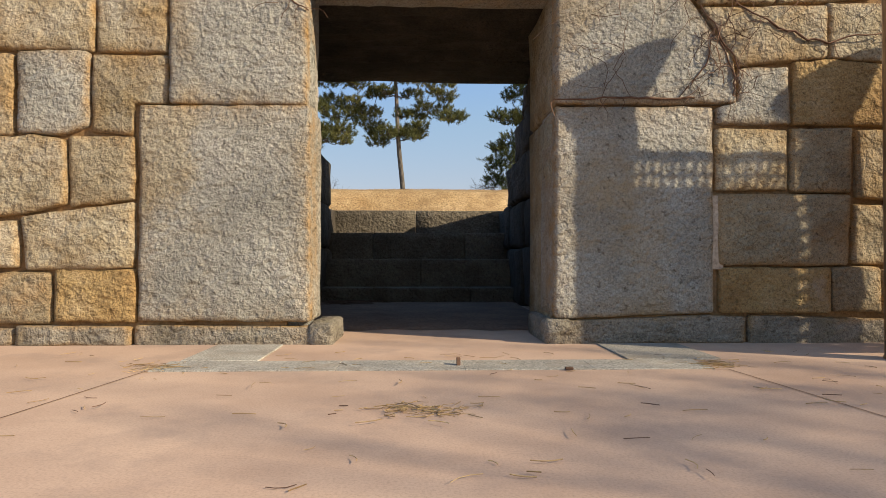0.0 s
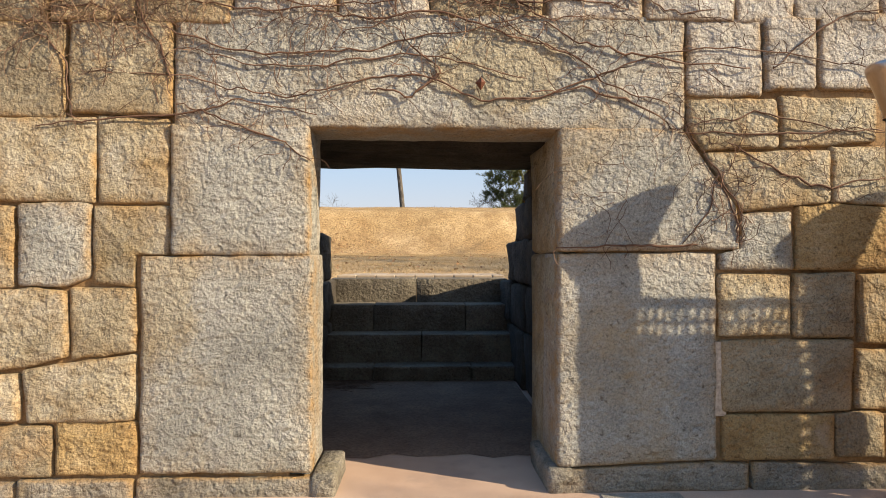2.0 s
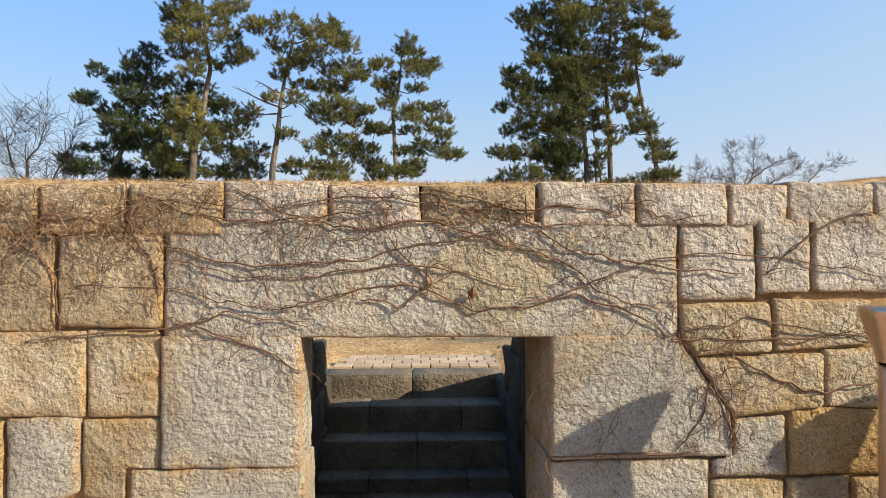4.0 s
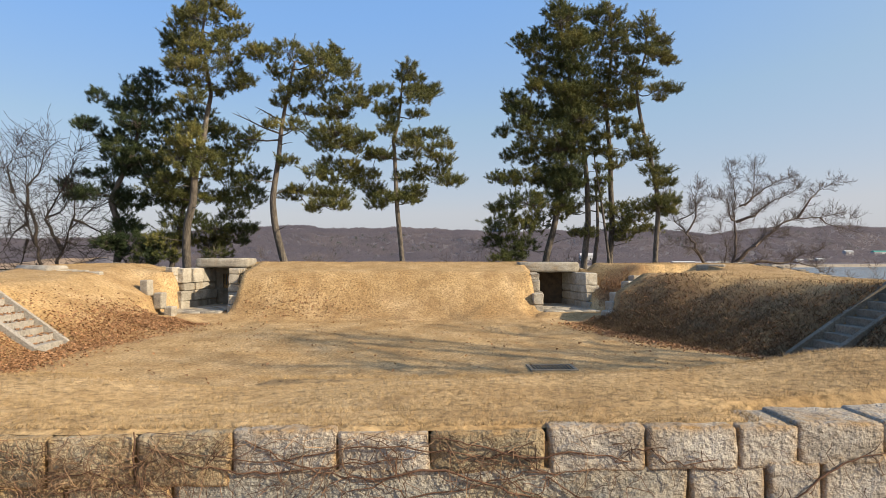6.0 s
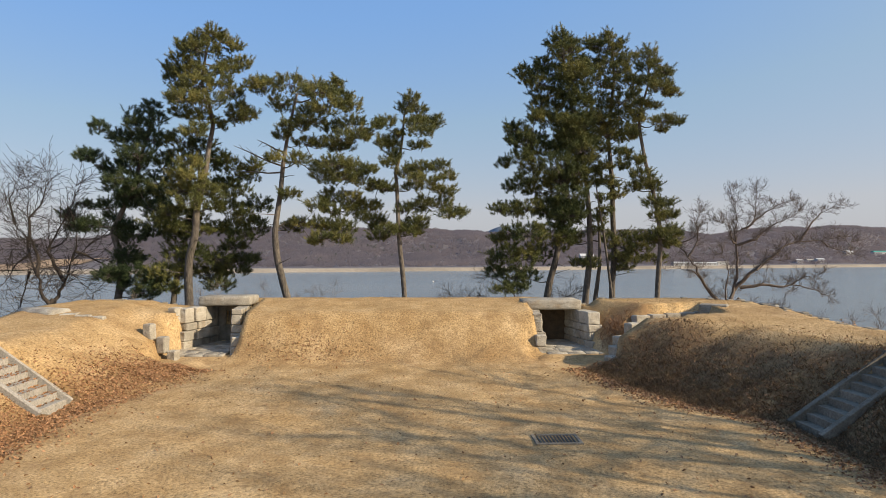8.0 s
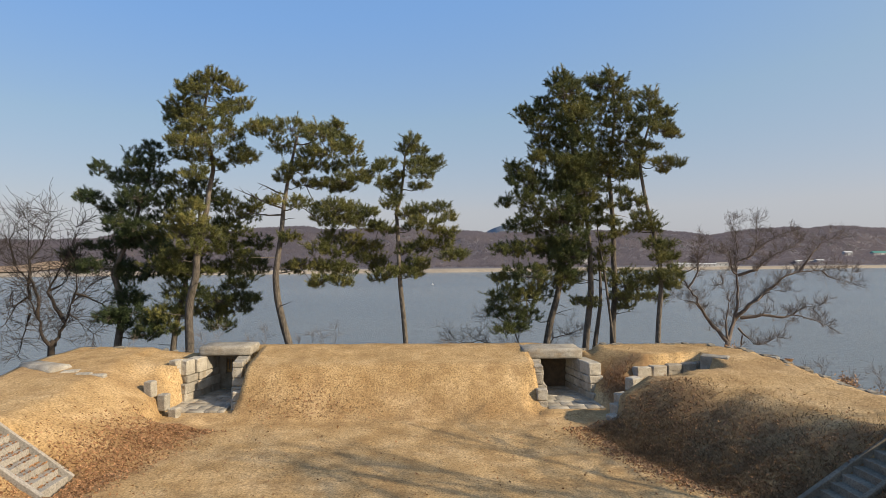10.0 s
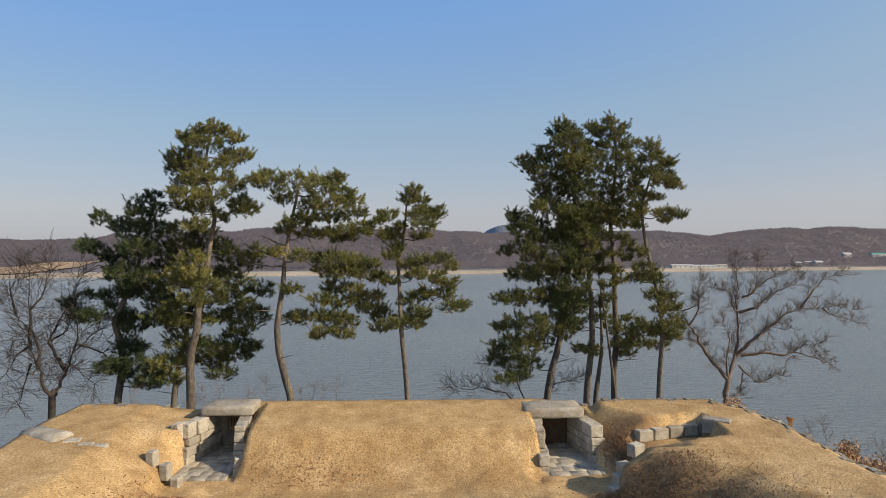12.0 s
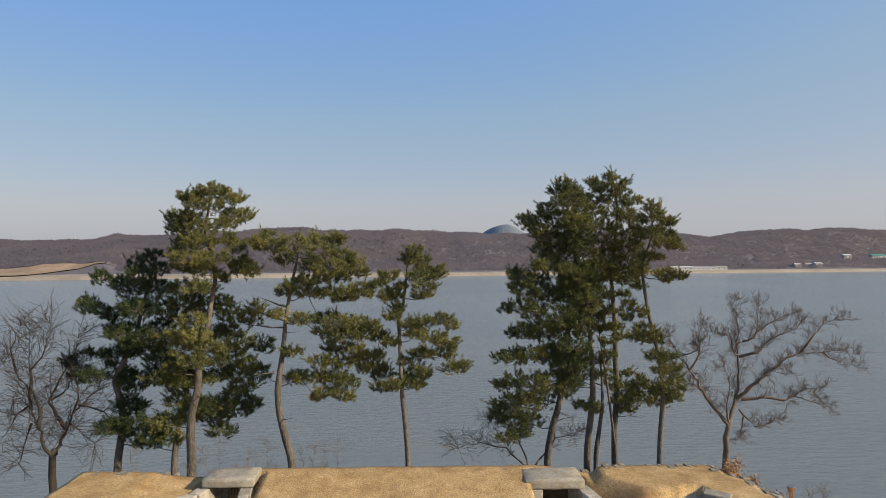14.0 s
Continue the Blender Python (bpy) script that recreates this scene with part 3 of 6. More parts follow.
def radio_mast(x, y, z0, z1, label):
    t = thing("radio_mast", label, "mast", "masts on the far hills")
    v, f = [], []
    tube(v, f, [Vector((x, y, z0)), Vector((x, y, z1))], [0.9, 0.4], 6)
    part("pole", (v, f), white_mat, t)
    for k in (0.55, 0.8):
        z = z0 + (z1 - z0) * k
        part("platform", rough_box(x - 1.6, y - 1.6, z, x + 1.6, y + 1.6, z + 0.8, 0, 0, 0.1, 0), white_mat, t)


radio_mast(-566, 1000, 6, 40, "slim pale radio mast on the wooded ridge")
radio_mast(371, 2560, 60, 125, "slim pale radio mast on the distant hill")


# ---- gate wall ----
wall = thing("wall_front", "rubble and ashlar granite fort wall, rust-stained, with dry creepers", "wall")
wall["kind"] = "structure"


def stone_mesh(pts, depth=0.34, seed=0, grain=0.05):
    """A hewn stone: its outline in x, z; the face rounded at its edges and uneven."""
    rnd = random.Random(seed)
    n = len(pts)
    ring = []
    for k in range(n):
        a, b, c = (Vector(pts[(k + d) % n]) for d in (-1, 0, 1))
        la, lc = (a - b).length, (c - b).length
        cut = min(0.014, la * 0.3, lc * 0.3) * rnd.uniform(0.5, 1.3)
        p, q = b + (a - b) * cut / la, b + (c - b) * cut / lc
        ring += [p, (p + q) / 2 * 0.7 + b * 0.3, q]
        m = int(lc / grain)
        for s in range(1, m):
            e = b + (c - b) * (cut + (lc - cut - 0.014) * s / m) / lc
            ring.append(e)
    cx = sum((Vector(p) for p in pts), Vector((0, 0))) / n
    proud = rnd.uniform(0, 0.02)
    jit = [noise.noise((p[0] * 11, p[1] * 11, seed)) * 0.009 for p in ring]
    bm = bmesh.new()
    rim = bm.verts.layers.float.new("rim")
    levels = [(-0.003, depth), (-0.001, 0.024), (0.002, 0.012), (0.008, 0.004), (0.03, 0.0)]
    inner = [0.82, 0.62, 0.42, 0.2]
    verts, faces = [], []

    def put(p, y):
        verts.append((p[0], FRONT - proud + y + 0.012 * noise.noise((p[0] * 5, p[1] * 5, seed * 0.7)) + 0.006 * noise.noise((p[0] * 17, p[1] * 17, seed)), p[1]))

    for inset, y in levels:
        for p, j in zip(ring, jit):
            d = cx - p
            put(p + d.normalized() * min(d.length * 0.5, inset + j), y)
    for f in inner:
        for p in ring:
            d = cx - p
            q = p + d.normalized() * min(d.length * 0.5, 0.05)
            put(cx + (q - cx) * f, -0.004 * (1 - f))
    put(cx, -0.005)
    m = len(ring)
    for lv in range(len(levels) + len(inner) - 1):
        for k in range(m):
            a, b = lv * m + k, lv * m + (k + 1) % m
            faces.append((a, b, b + m, a + m))
    last = (len(levels) + len(inner) - 1) * m
    for k in range(m):
        faces.append((last + k, last + (k + 1) % m, len(verts) - 1))
    vs = [bm.verts.new(v) for v in verts]
    for k, v in enumerate(vs):
        v[rim] = (0.15, 1.0, 1.0, 0.8, 0.3, 0.06)[min(5, k // m)] if k < 6 * m else 0.0
    for f in faces:
        bm.faces.new([vs[k] for k in f])
    bmesh.ops.recalc_face_normals(bm, faces=bm.faces)
    return bm


stone_count = [0]


def stone_poly(kind, *pts):
    stone_count[0] += 1
    o = part("stone", stone_mesh(list(pts), 0.34, stone_count[0], 0.05 if abs(pts[0][0]) < 4.5 else 0.25), STONE[kind], wall)
    smooth_shade(o)


def stone(kind, x0, z0, x1, z1):
    r = random.Random(stone_count[0])
    j = lambda: r.uniform(-0.008, 0.008)
    stone_poly(kind, (x0 + j(), z0 + j()), (x1 + j(), z0 + j()), (x1 + j(), z1 + j()), (x0 + j(), z1 + j()))


stone("brown", -2.47, 1.99, -1.88, 2.50)
stone("brown", -1.86, 2.01, -1.33, 2.50)
stone("buff", -2.55, 1.55, -1.72, 1.99)
stone("buff", -1.71, 1.54, -1.34, 2.00)
stone("buff", -2.37, 1.10, -2.13, 1.53)
stone_poly("grey", (-2.12, 1.54), (-1.75, 1.55), (-1.75, 1.15), (-1.89, 1.10), (-2.11, 1.11))
stone_poly("buff", (-1.74, 1.53), (-1.34, 1.53), (-1.34, 1.27), (-1.52, 1.27), (-1.52, 1.10), (-1.74, 1.12))
stone_poly("buff", (-2.43, 1.08), (-2.03, 1.10), (-1.87, 1.08), (-1.86, 0.74), (-2.08, 0.68), (-2.43, 0.66))
stone_poly("brown", (-1.86, 1.10), (-1.51, 1.10), (-1.51, 0.76), (-1.85, 0.72))
stone("buff", -2.42, 0.40, -2.10, 0.65)
stone_poly("buff", (-2.09, 0.67), (-1.83, 0.71), (-1.51, 0.75), (-1.51, 0.40), (-2.07, 0.39))
stone("brown", -2.36, 0.11, -1.94, 0.38)
stone("ochre", -1.92, 0.12, -1.50, 0.40)
stone("plinth", -2.45, -0.01, -2.12, 0.09)
stone("plinth", -2.11, -0.01, -1.52, 0.10)
stone("plinth", -1.51, -0.01, -0.56, 0.10)
stone("grey", -1.33, 1.27, -0.61, 1.96)
stone("rusted", -1.49, 0.12, -0.60, 1.27)
stone("lintel", -1.32, 1.95, 1.42, 2.57)
stone_poly("grey", (0.72, 1.96), (1.40, 1.96), (1.45, 1.89), (1.71, 1.52), (1.71, 1.30), (0.72, 1.29))
stone_poly("grey", (0.72, 1.28), (1.59, 1.29), (1.59, 0.16), (0.71, 0.13))
stone("coping", 1.43, 2.14, 1.85, 2.57)
stone("coping", 1.86, 2.18, 2.16, 2.59)
stone("coping", 2.17, 2.18, 2.79, 2.62)
stone_poly("buff", (1.43, 2.12), (1.93, 2.13), (1.94, 1.86), (1.52, 1.84), (1.44, 1.95))
stone_poly("buff", (1.95, 2.15), (2.51, 2.14), (2.50, 1.90), (1.96, 1.86))
stone_poly("buff", (1.52, 1.83), (2.23, 1.85), (2.23, 1.56), (1.72, 1.51), (1.55, 1.77))
stone_poly("buff", (2.24, 1.87), (2.78, 1.88), (2.78, 1.53), (2.24, 1.56))
stone_poly("grey", (1.72, 1.50), (2.01, 1.51), (2.02, 1.19), (1.61, 1.19), (1.60, 1.28), (1.72, 1.29))
stone_poly("ochre", (2.04, 1.54), (2.23, 1.56), (2.78, 1.52), (2.77, 1.19), (2.03, 1.19))
stone("buff", 1.60, 0.83, 2.01, 1.17)
stone_poly("brown", (2.02, 1.17), (2.37, 1.18), (2.36, 0.82), (2.02, 0.82))
stone_poly("buff", (2.39, 1.17), (2.77, 1.17), (2.77, 0.77), (2.39, 0.79))
stone_poly("brown", (1.61, 0.81), (2.35, 0.81), (2.34, 0.42), (1.61, 0.42))
stone_poly("brown", (2.37, 0.76), (2.77, 0.75), (2.77, 0.41), (2.36, 0.43))
stone_poly("ochre", (1.62, 0.41), (2.24, 0.41), (2.24, 0.16), (1.62, 0.16))
stone("brown", 2.25, 0.16, 2.51, 0.41)
stone("brown", 2.52, 0.16, 2.80, 0.40)
stone_poly("plinth", (0.71, 0.12), (1.56, 0.15), (1.76, 0.14), (1.76, -0.00), (0.71, -0.01))
stone_poly("plinth", (1.78, 0.15), (2.51, 0.13), (2.83, 0.10), (2.83, -0.04), (1.78, -0.01))
stone("brown", -2.42, 2.49, -1.97, 2.76)
stone("buff", -1.96, 2.50, -1.52, 2.76)
stone("buff", -1.51, 2.50, -1.02, 2.77)
stone("coping", -1.01, 2.53, -0.47, 2.78)
stone("coping", -0.46, 2.53, 0.02, 2.77)
stone("brown", 0.03, 2.54, 0.65, 2.77)
stone("coping", 0.66, 2.54, 1.19, 2.78)
stone("coping", 1.20, 2.55, 1.69, 2.78)
stone("coping", 1.70, 2.55, 2.03, 2.78)
stone("coping", 2.04, 2.56, 2.52, 2.79)
stone("coping", 2.53, 2.56, 2.92, 2.80)
# the wall's return on both sides, in plain courses
for side in (-1, 1):
    start, end = (-2.45, -16.2) if side < 0 else (2.83, 14.8)
    course = random.Random(5 + side)
    for z0, z1 in ((-0.02, 0.12), (0.14, 0.42), (0.44, 0.82), (0.84, 1.18), (1.20, 1.55), (1.57, 1.98), (2.00, 2.48), (2.50, 2.78)):
        x = start
        while abs(x) < abs(end):
            w = course.uniform(0.35, 0.75)
            a, b = (x - w, x - 0.02) if side < 0 else (x + 0.02, x + w)
            stone(course.choice(("buff", "buff", "brown", "grey", "ochre")), a, z0, b, z1)
            x = x - w if side < 0 else x + w
# rubble core behind the faces, pointed with rusty lime
for x0, z0, x1, z1 in ((-16.2, -0.05, -0.72, 2.7), (0.84, -0.05, 14.8, 2.7), (-0.72, 2.1, 0.84, 2.7)):
    o = part("wall_core", rough_box(x0, FRONT + 0.03, z0, x1, FRONT + 0.42, z1, 1, 0.0, 0, 0), lime, wall)

# pale plaster seam beside the large upright slab
seam_mat = surface("pale_plaster", [(0.3, (0.36, 0.28, 0.20)), (0.7, (0.50, 0.41, 0.31))], fine_stone, 0.95, 0.6, 0.01, 8, 60)
seam = []
for k in range(9):
    z = 0.40 + 0.05 * k
    w = 0.035 + 0.022 * noise.noise((k * 0.9, 3, 1))
    seam += [(1.585 - 0.2 * w, FRONT - 0.004, z), (1.60 + w, FRONT - 0.006, z), (1.60 + w + 0.006, FRONT + 0.03, z), (1.58, FRONT + 0.03, z)]
faces = [(k * 4 + j, k * 4 + (j + 1) % 4, k * 4 + 4 + (j + 1) % 4, k * 4 + 4 + j) for k in range(8) for j in range(4)]
part("pointing", (seam, faces + [(3, 2, 1, 0), (32, 33, 34, 35)]), seam_mat, wall)

# ---- gate passage ----
passage = thing("gate_passage", "stone-lined gateway passage with a slab roof, shade in its stone colour", "gateway")
passage["kind"] = "structure"


def lining(x_in, side, rows, seed):
    r = random.Random(seed)
    for z0, z1, ya, yb in rows:
        y = ya
        while y < yb - 0.05:
            w = min(r.uniform(0.5, 0.95), yb - y)
            if yb - (y + w) < 0.25:
                w = yb - y
            off = r.uniform(-0.03, 0.02)
            a, b = (x_in - 0.4, x_in + off) if side < 0 else (x_in - off, x_in + 0.4)
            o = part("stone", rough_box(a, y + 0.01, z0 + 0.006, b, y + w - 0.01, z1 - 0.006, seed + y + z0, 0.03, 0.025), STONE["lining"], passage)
            smooth_shade(o)
            y += w


# upright slabs of the door opening, deep into the wall
for side, x0, x1, deep in ((-1, -1.0, -0.605, 0.22), (1, 0.715, 1.1, 0.75)):
    for z0, z1 in ((0.0, 1.28), (1.285, 1.955)):
        smooth_shade(part("jamb", rough_box(x0, FRONT + 0.06, z0, x1, FRONT + deep, z1, side + z0, 0.012, 0.02), STONE["grey" if side < 0 else "buff"], passage))
smooth_shade(part("door_sill", rough_box(-0.60, FRONT - 0.02, -0.03, -0.47, FRONT + 0.4, 0.11, 3, 0.012, 0.015), STONE["plinth"], passage))
smooth_shade(part("door_sill", rough_box(0.66, FRONT - 0.02, -0.03, 0.80, FRONT + 0.5, 0.13, 4, 0.012, 0.015), STONE["plinth"], passage))
lining(-1.0, -1, ((0.0, 0.55, 3.4, 7.1), (0.55, 1.0, 3.4, 7.05), (1.0, 1.5, 3.4, 6.5), (1.5, 2.06, 3.4, 5.8)), 11)
lining(0.92, 1, ((0.0, 0.55, 3.7, 7.1), (0.55, 1.0, 3.7, 6.95), (1.0, 1.42, 3.7, 6.5), (1.42, 1.78, 3.7, 6.0), (1.78, 2.06, 3.7, 5.55)), 23)
for k, (ya, yb, z) in enumerate(((3.5, 4.1, 2.0), (4.12, 4.75, 2.03), (4.77, 5.45, 2.06))):
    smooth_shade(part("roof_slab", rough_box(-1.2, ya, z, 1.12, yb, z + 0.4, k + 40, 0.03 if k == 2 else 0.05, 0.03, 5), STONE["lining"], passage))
smooth_shade(part("cap_slab", rough_box(-1.15, 5.1, 2.44, 1.12, 5.5, 2.535, 44, 0.012, 0.02, 5), STONE["coping"], passage))
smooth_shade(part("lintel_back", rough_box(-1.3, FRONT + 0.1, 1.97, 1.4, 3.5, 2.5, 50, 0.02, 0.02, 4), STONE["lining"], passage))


# thin brown sheet added over the passage paving to deepen its shade
shade_grid = []
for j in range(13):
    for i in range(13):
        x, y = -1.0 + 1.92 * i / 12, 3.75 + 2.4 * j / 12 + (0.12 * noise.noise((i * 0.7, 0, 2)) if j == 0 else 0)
        shade_grid.append((x, y, 0.003 + (0.006 if 0 < j else 0) + 0.004 * noise.noise((x * 4, y * 4, 1))))
shade_film = smooth_shade(part("floor_shade_sheet", (shade_grid, [(j * 13 + i, j * 13 + i + 1, (j + 1) * 13 + i + 1, (j + 1) * 13 + i) for j in range(12) for i in range(12)]), floor_brown_mat))
tagged(shade_film, "thin brown sheet added to shade the passage paving", "floor", kind="structure")


# ---- steps behind the passage ----
def stair_flight():
    for k, (y0, y1, z0, z1, joints) in enumerate(((5.98, 6.5, -0.02, 0.15, (-0.5, 0.5)), (6.25, 6.75, 0.05, 0.44, (-0.01,)), (6.56, 7.0, 0.3, 0.73, (-0.54, 0.48)), (6.92, 7.3, 0.6, 1.005, (-0.07,)))):
        t = thing("stone_step", "rough granite step of the passage stair", "step", "steps of the passage stair")
        xs = [-1.08, *joints, 1.0]
        for a, b in zip(xs, xs[1:]):
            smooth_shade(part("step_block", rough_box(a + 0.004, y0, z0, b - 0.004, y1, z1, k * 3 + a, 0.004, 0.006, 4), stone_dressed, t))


stair_flight()
# dark fill added behind the steps so no light leaks through the joints
for y0, z0, z1 in ((6.3, -0.3, 0.12), (6.6, 0.1, 0.41), (6.97, 0.38, 0.68)):
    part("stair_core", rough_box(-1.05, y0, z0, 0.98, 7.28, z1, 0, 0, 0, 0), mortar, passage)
landing = thing("landing", "strip of clay pavers above the stair", "pavement")
landing["kind"] = "structure"


# ---- pines ----
def shoot(verts, faces, base, way, rnd, count):
    """A shoot set all round with needles that slant towards its tip."""
    tip = way.normalized()
    for k in range(count):
        p = base + way * ((k + rnd.random()) / count)
        d = (Vector((rnd.gauss(0, 1), rnd.gauss(0, 1), rnd.gauss(0, 1))).normalized() + tip * 0.8).normalized()
        e = p + d * rnd.uniform(0.11, 0.19)
        w = d.cross(Vector((rnd.gauss(0, 1), rnd.gauss(0, 1), rnd.gauss(0, 1)))).normalized() * 0.0088
        b = len(verts)
        verts.extend((tuple(p - w), tuple(p + w), tuple(e)))
        faces.append((b, b + 1, b + 2))


def along(pts, z):
    """The point of a trunk at a height."""
    for a, b in zip(pts, pts[1:]):
        if a.z <= z <= b.z:
            return a.lerp(b, (z - a.z) / max(1e-6, b.z - a.z))
    return pts[-1] if z > pts[-1].z else pts[0]


pine_count = [0]


def pine(depth, radius, label, needles, trunk, *groups):
    """trunk: its line in x, z; groups: clumps of foliage as x, z and half width and height."""
    pine_count[0] += 1
    rnd = random.Random(pine_count[0] * 7)
    fill = 1.5 if "dense" in label else 1.12 if needles is needle_mat else 1.25
    root = trunk[0]
    foot = ground_z(root[0], depth) - 0.3
    line = [Vector((root[0], depth, foot))] + [Vector((x, depth + 0.25 * math.sin(z * 0.7), z)) for x, z in trunk if z > foot + 0.3]
    fine = []
    for a, b in zip(line, line[1:]):
        for k in range(4):
            fine.append(a.lerp(b, k / 4))
    fine.append(line[-1])
    for k in range(1, len(fine) - 1):
        fine[k] = (fine[k - 1] + fine[k] * 2 + fine[k + 1]) / 4
    tree = thing("pine_tree", label, "tree", "pines along the shore", (0, 0, 0))
    v, f = [], []
    n = len(fine)
    tube(v, f, fine, [radius * (1 - 0.78 * (k / n) ** 1.2) * (1.25 if k == 0 else 1) for k in range(n)], 9)
    smooth_shade(part("trunk", (v, f), bark_mat, tree))
    bv, bf, nv, nf = [], [], [], []
    placed = []
    clumps = [q for g in groups for q in g]
    # foliage close about the trunk of the bushy ones
    for k in range(22 if "dense" in label else 0 if needles is needle_mat else 9):
        p = along(fine, foot + (fine[-1].z - foot) * rnd.uniform(0.42, 0.92))
        clumps.append((p.x + rnd.gauss(0, 0.45), p.z, rnd.uniform(0.5, 0.9), rnd.uniform(0.25, 0.45)))
    for cx, cz, rx, rz in sorted(clumps, key=lambda q: abs(q[0] - along(fine, q[1]).x)):
        off = abs(cx - along(fine, cz).x)
        oy = rnd.uniform(-1.0, 0.1 if off < 0.6 else 1.0) * max(0.5, min(1.5, rx * 1.5))
        c = Vector((cx, depth + oy, cz - 0.1))
        joints = [along(fine, cz - rnd.uniform(0.2, 0.6) * min(1.2, 0.25 + off * 0.4))] + [q for q in placed if abs(q.x - along(fine, q.z).x) < off - 0.2]
        j = min(joints, key=lambda q: (q - c).length * (0.8 if q is joints[0] else 1))
        far = (c - j).length
        bend = j.lerp(c, 0.5) + Vector((rnd.uniform(-0.12, 0.12), rnd.uniform(-0.15, 0.15), -0.10 * far + rnd.uniform(-0.1, 0.12)))
        pts = [j, j.lerp(bend, 0.5) + Vector((0, 0, rnd.gauss(0, 0.05))), bend, bend.lerp(c, 0.6) + Vector((0, 0, rnd.gauss(0, 0.05))), c]
        placed.append(c)
        r0 = min(radius * 0.4, 0.02 + far * 0.014) * (1 if j is joints[0] else 0.6)
        lv, lf = [], []
        tube(lv, lf, pts, [r0, r0 * 0.85, r0 * 0.7, r0 * 0.5, r0 * 0.25], 5)
        smooth_shade(part("branch", (lv, lf), bark_mat, tree))
        # tufts sit on the upper and outer skin of the clump, leaving gaps between them
        rx, rz = max(0.14, rx - 0.03), max(0.14, rz * fill - 0.02)
        ry = max(rx * 0.85, 0.3)
        for _ in range(int(12 + 84 * rx * (rz + 0.22))):
            q = Vector((rnd.gauss(0, 1), rnd.gauss(0, 1), rnd.gauss(0.25, 0.9))).normalized() * rnd.uniform(0.45, 1.0) ** 0.6
            m = c + Vector((q.x * rx, q.y * ry, q.z * rz))
            if rnd.random() < 0.5:
                tube(bv, bf, [c.lerp(m, 0.15), c.lerp(m, 0.6) - Vector((0, 0, 0.04)), m], [0.016, 0.011, 0.006], 3)
            for _ in range(2):
                d = (Vector((q.x * 0.8, q.y * 0.6, 0.5)) + Vector((rnd.gauss(0, 0.35), rnd.gauss(0, 0.35), rnd.uniform(-0.1, 0.5)))).normalized() * rnd.uniform(0.12, 0.26)
                long = rnd.random() < 0.16
                shoot(nv, nf, m + Vector((rnd.gauss(0, 0.06), rnd.gauss(0, 0.06), rnd.gauss(0, 0.05))), d * (2.1 if long else 1), rnd, 66 if long else 42)
    # dead stubs on the bare lower trunk
    for _ in range(0 if radius < 0.16 else 8):
        j = fine[rnd.randrange(n // 5, n * 3 // 4)]
        e = j + Vector((rnd.uniform(-1.3, 1.3), rnd.uniform(-0.8, 0.8), rnd.uniform(-0.15, 0.4)))
        tube(bv, bf, [j, j.lerp(e, 0.5) + Vector((0, 0, rnd.uniform(-0.1, 0.1))), e], [0.03, 0.02, 0.008], 4)
    if "flat-topped" in label:
        # long dead boughs low on the trunk
        for z, way in ((9.7, Vector((-2.3, -0.3, 0.95))), (9.4, Vector((-2.1, 0.5, 0.1))), (10.4, Vector((-1.2, -0.6, 0.5)))):
            j = along(fine, z)
            tube(bv, bf, [j, j + way * 0.35 + Vector((0, 0, -0.06)), j + way * 0.7, j + way], [0.05, 0.04, 0.026, 0.01], 5)
            for k in (0.4, 0.6, 0.8):
                e = j + way * k
                tube(bv, bf, [e, e + Vector((-0.3, rnd.uniform(-0.3, 0.3), rnd.uniform(-0.25, 0.35)))], [0.018, 0.006], 3)
    tagged(part("twig_spray", (bv, bf), bark_mat, tree), kind="stuff")
    tagged(part("crown", (nv, nf), needles, tree), kind="stuff")


pine(30.9, 0.2, "tall dark green pine with a leaning grey trunk", dark_needle_mat,
     [(-15.81, 2.41), (-15.38, 4.43), (-15.48, 5.72), (-15.76, 6.54), (-15.25, 7.67), (-14.78, 8.8), (-14.62, 9.94), (-14.3, 11.4), (-13.85, 12.78)],
     [(-13.8, 12.9, 0.41, 0.3), (-14.9, 12.5, 0.36, 0.41), (-13.5, 12.2, 0.46, 0.36), (-14.4, 11.9, 0.66, 0.41), (-16.4, 11.8, 0.46, 0.3), (-15.6, 11.5, 0.58, 0.33), (-14.9, 11.2, 0.83, 0.41), (-13.7, 11.2, 0.83, 0.46), (-17.4, 10.5, 0.46, 0.23), (-16.7, 10.3, 0.66, 0.26), (-16.1, 9.9, 0.66, 0.36), (-15.3, 10.1, 0.83, 0.46), (-14.1, 10.3, 0.99, 0.46), (-13.2, 10.1, 0.58, 0.5), (-15.9, 9, 0.74, 0.36), (-14.8, 9.1, 0.91, 0.41), (-13.7, 9.1, 0.74, 0.41), (-17.2, 7.9, 0.41, 0.2), (-18.3, 7.4, 0.41, 0.3), (-17.7, 6.9, 0.66, 0.33), (-16.7, 6.9, 0.74, 0.36), (-16, 7.8, 0.41, 0.3), (-15.8, 7.3, 0.5, 0.25)],
     [(-15.1, 8.2, 0.58, 0.41), (-14.1, 8.2, 0.66, 0.5), (-13.3, 7.7, 0.74, 0.5), (-14.8, 6.4, 0.74, 0.5), (-13.7, 6.7, 0.66, 0.41), (-15.1, 5.4, 0.58, 0.36), (-14.6, 4.6, 0.58, 0.46), (-13.8, 3.6, 0.66, 0.36), (-14.5, 3.3, 0.58, 0.3), (-15.9, 4.3, 0.3, 0.2), (-15.1, 3.8, 0.36, 0.25), (-13.3, 4.2, 0.5, 0.33)])
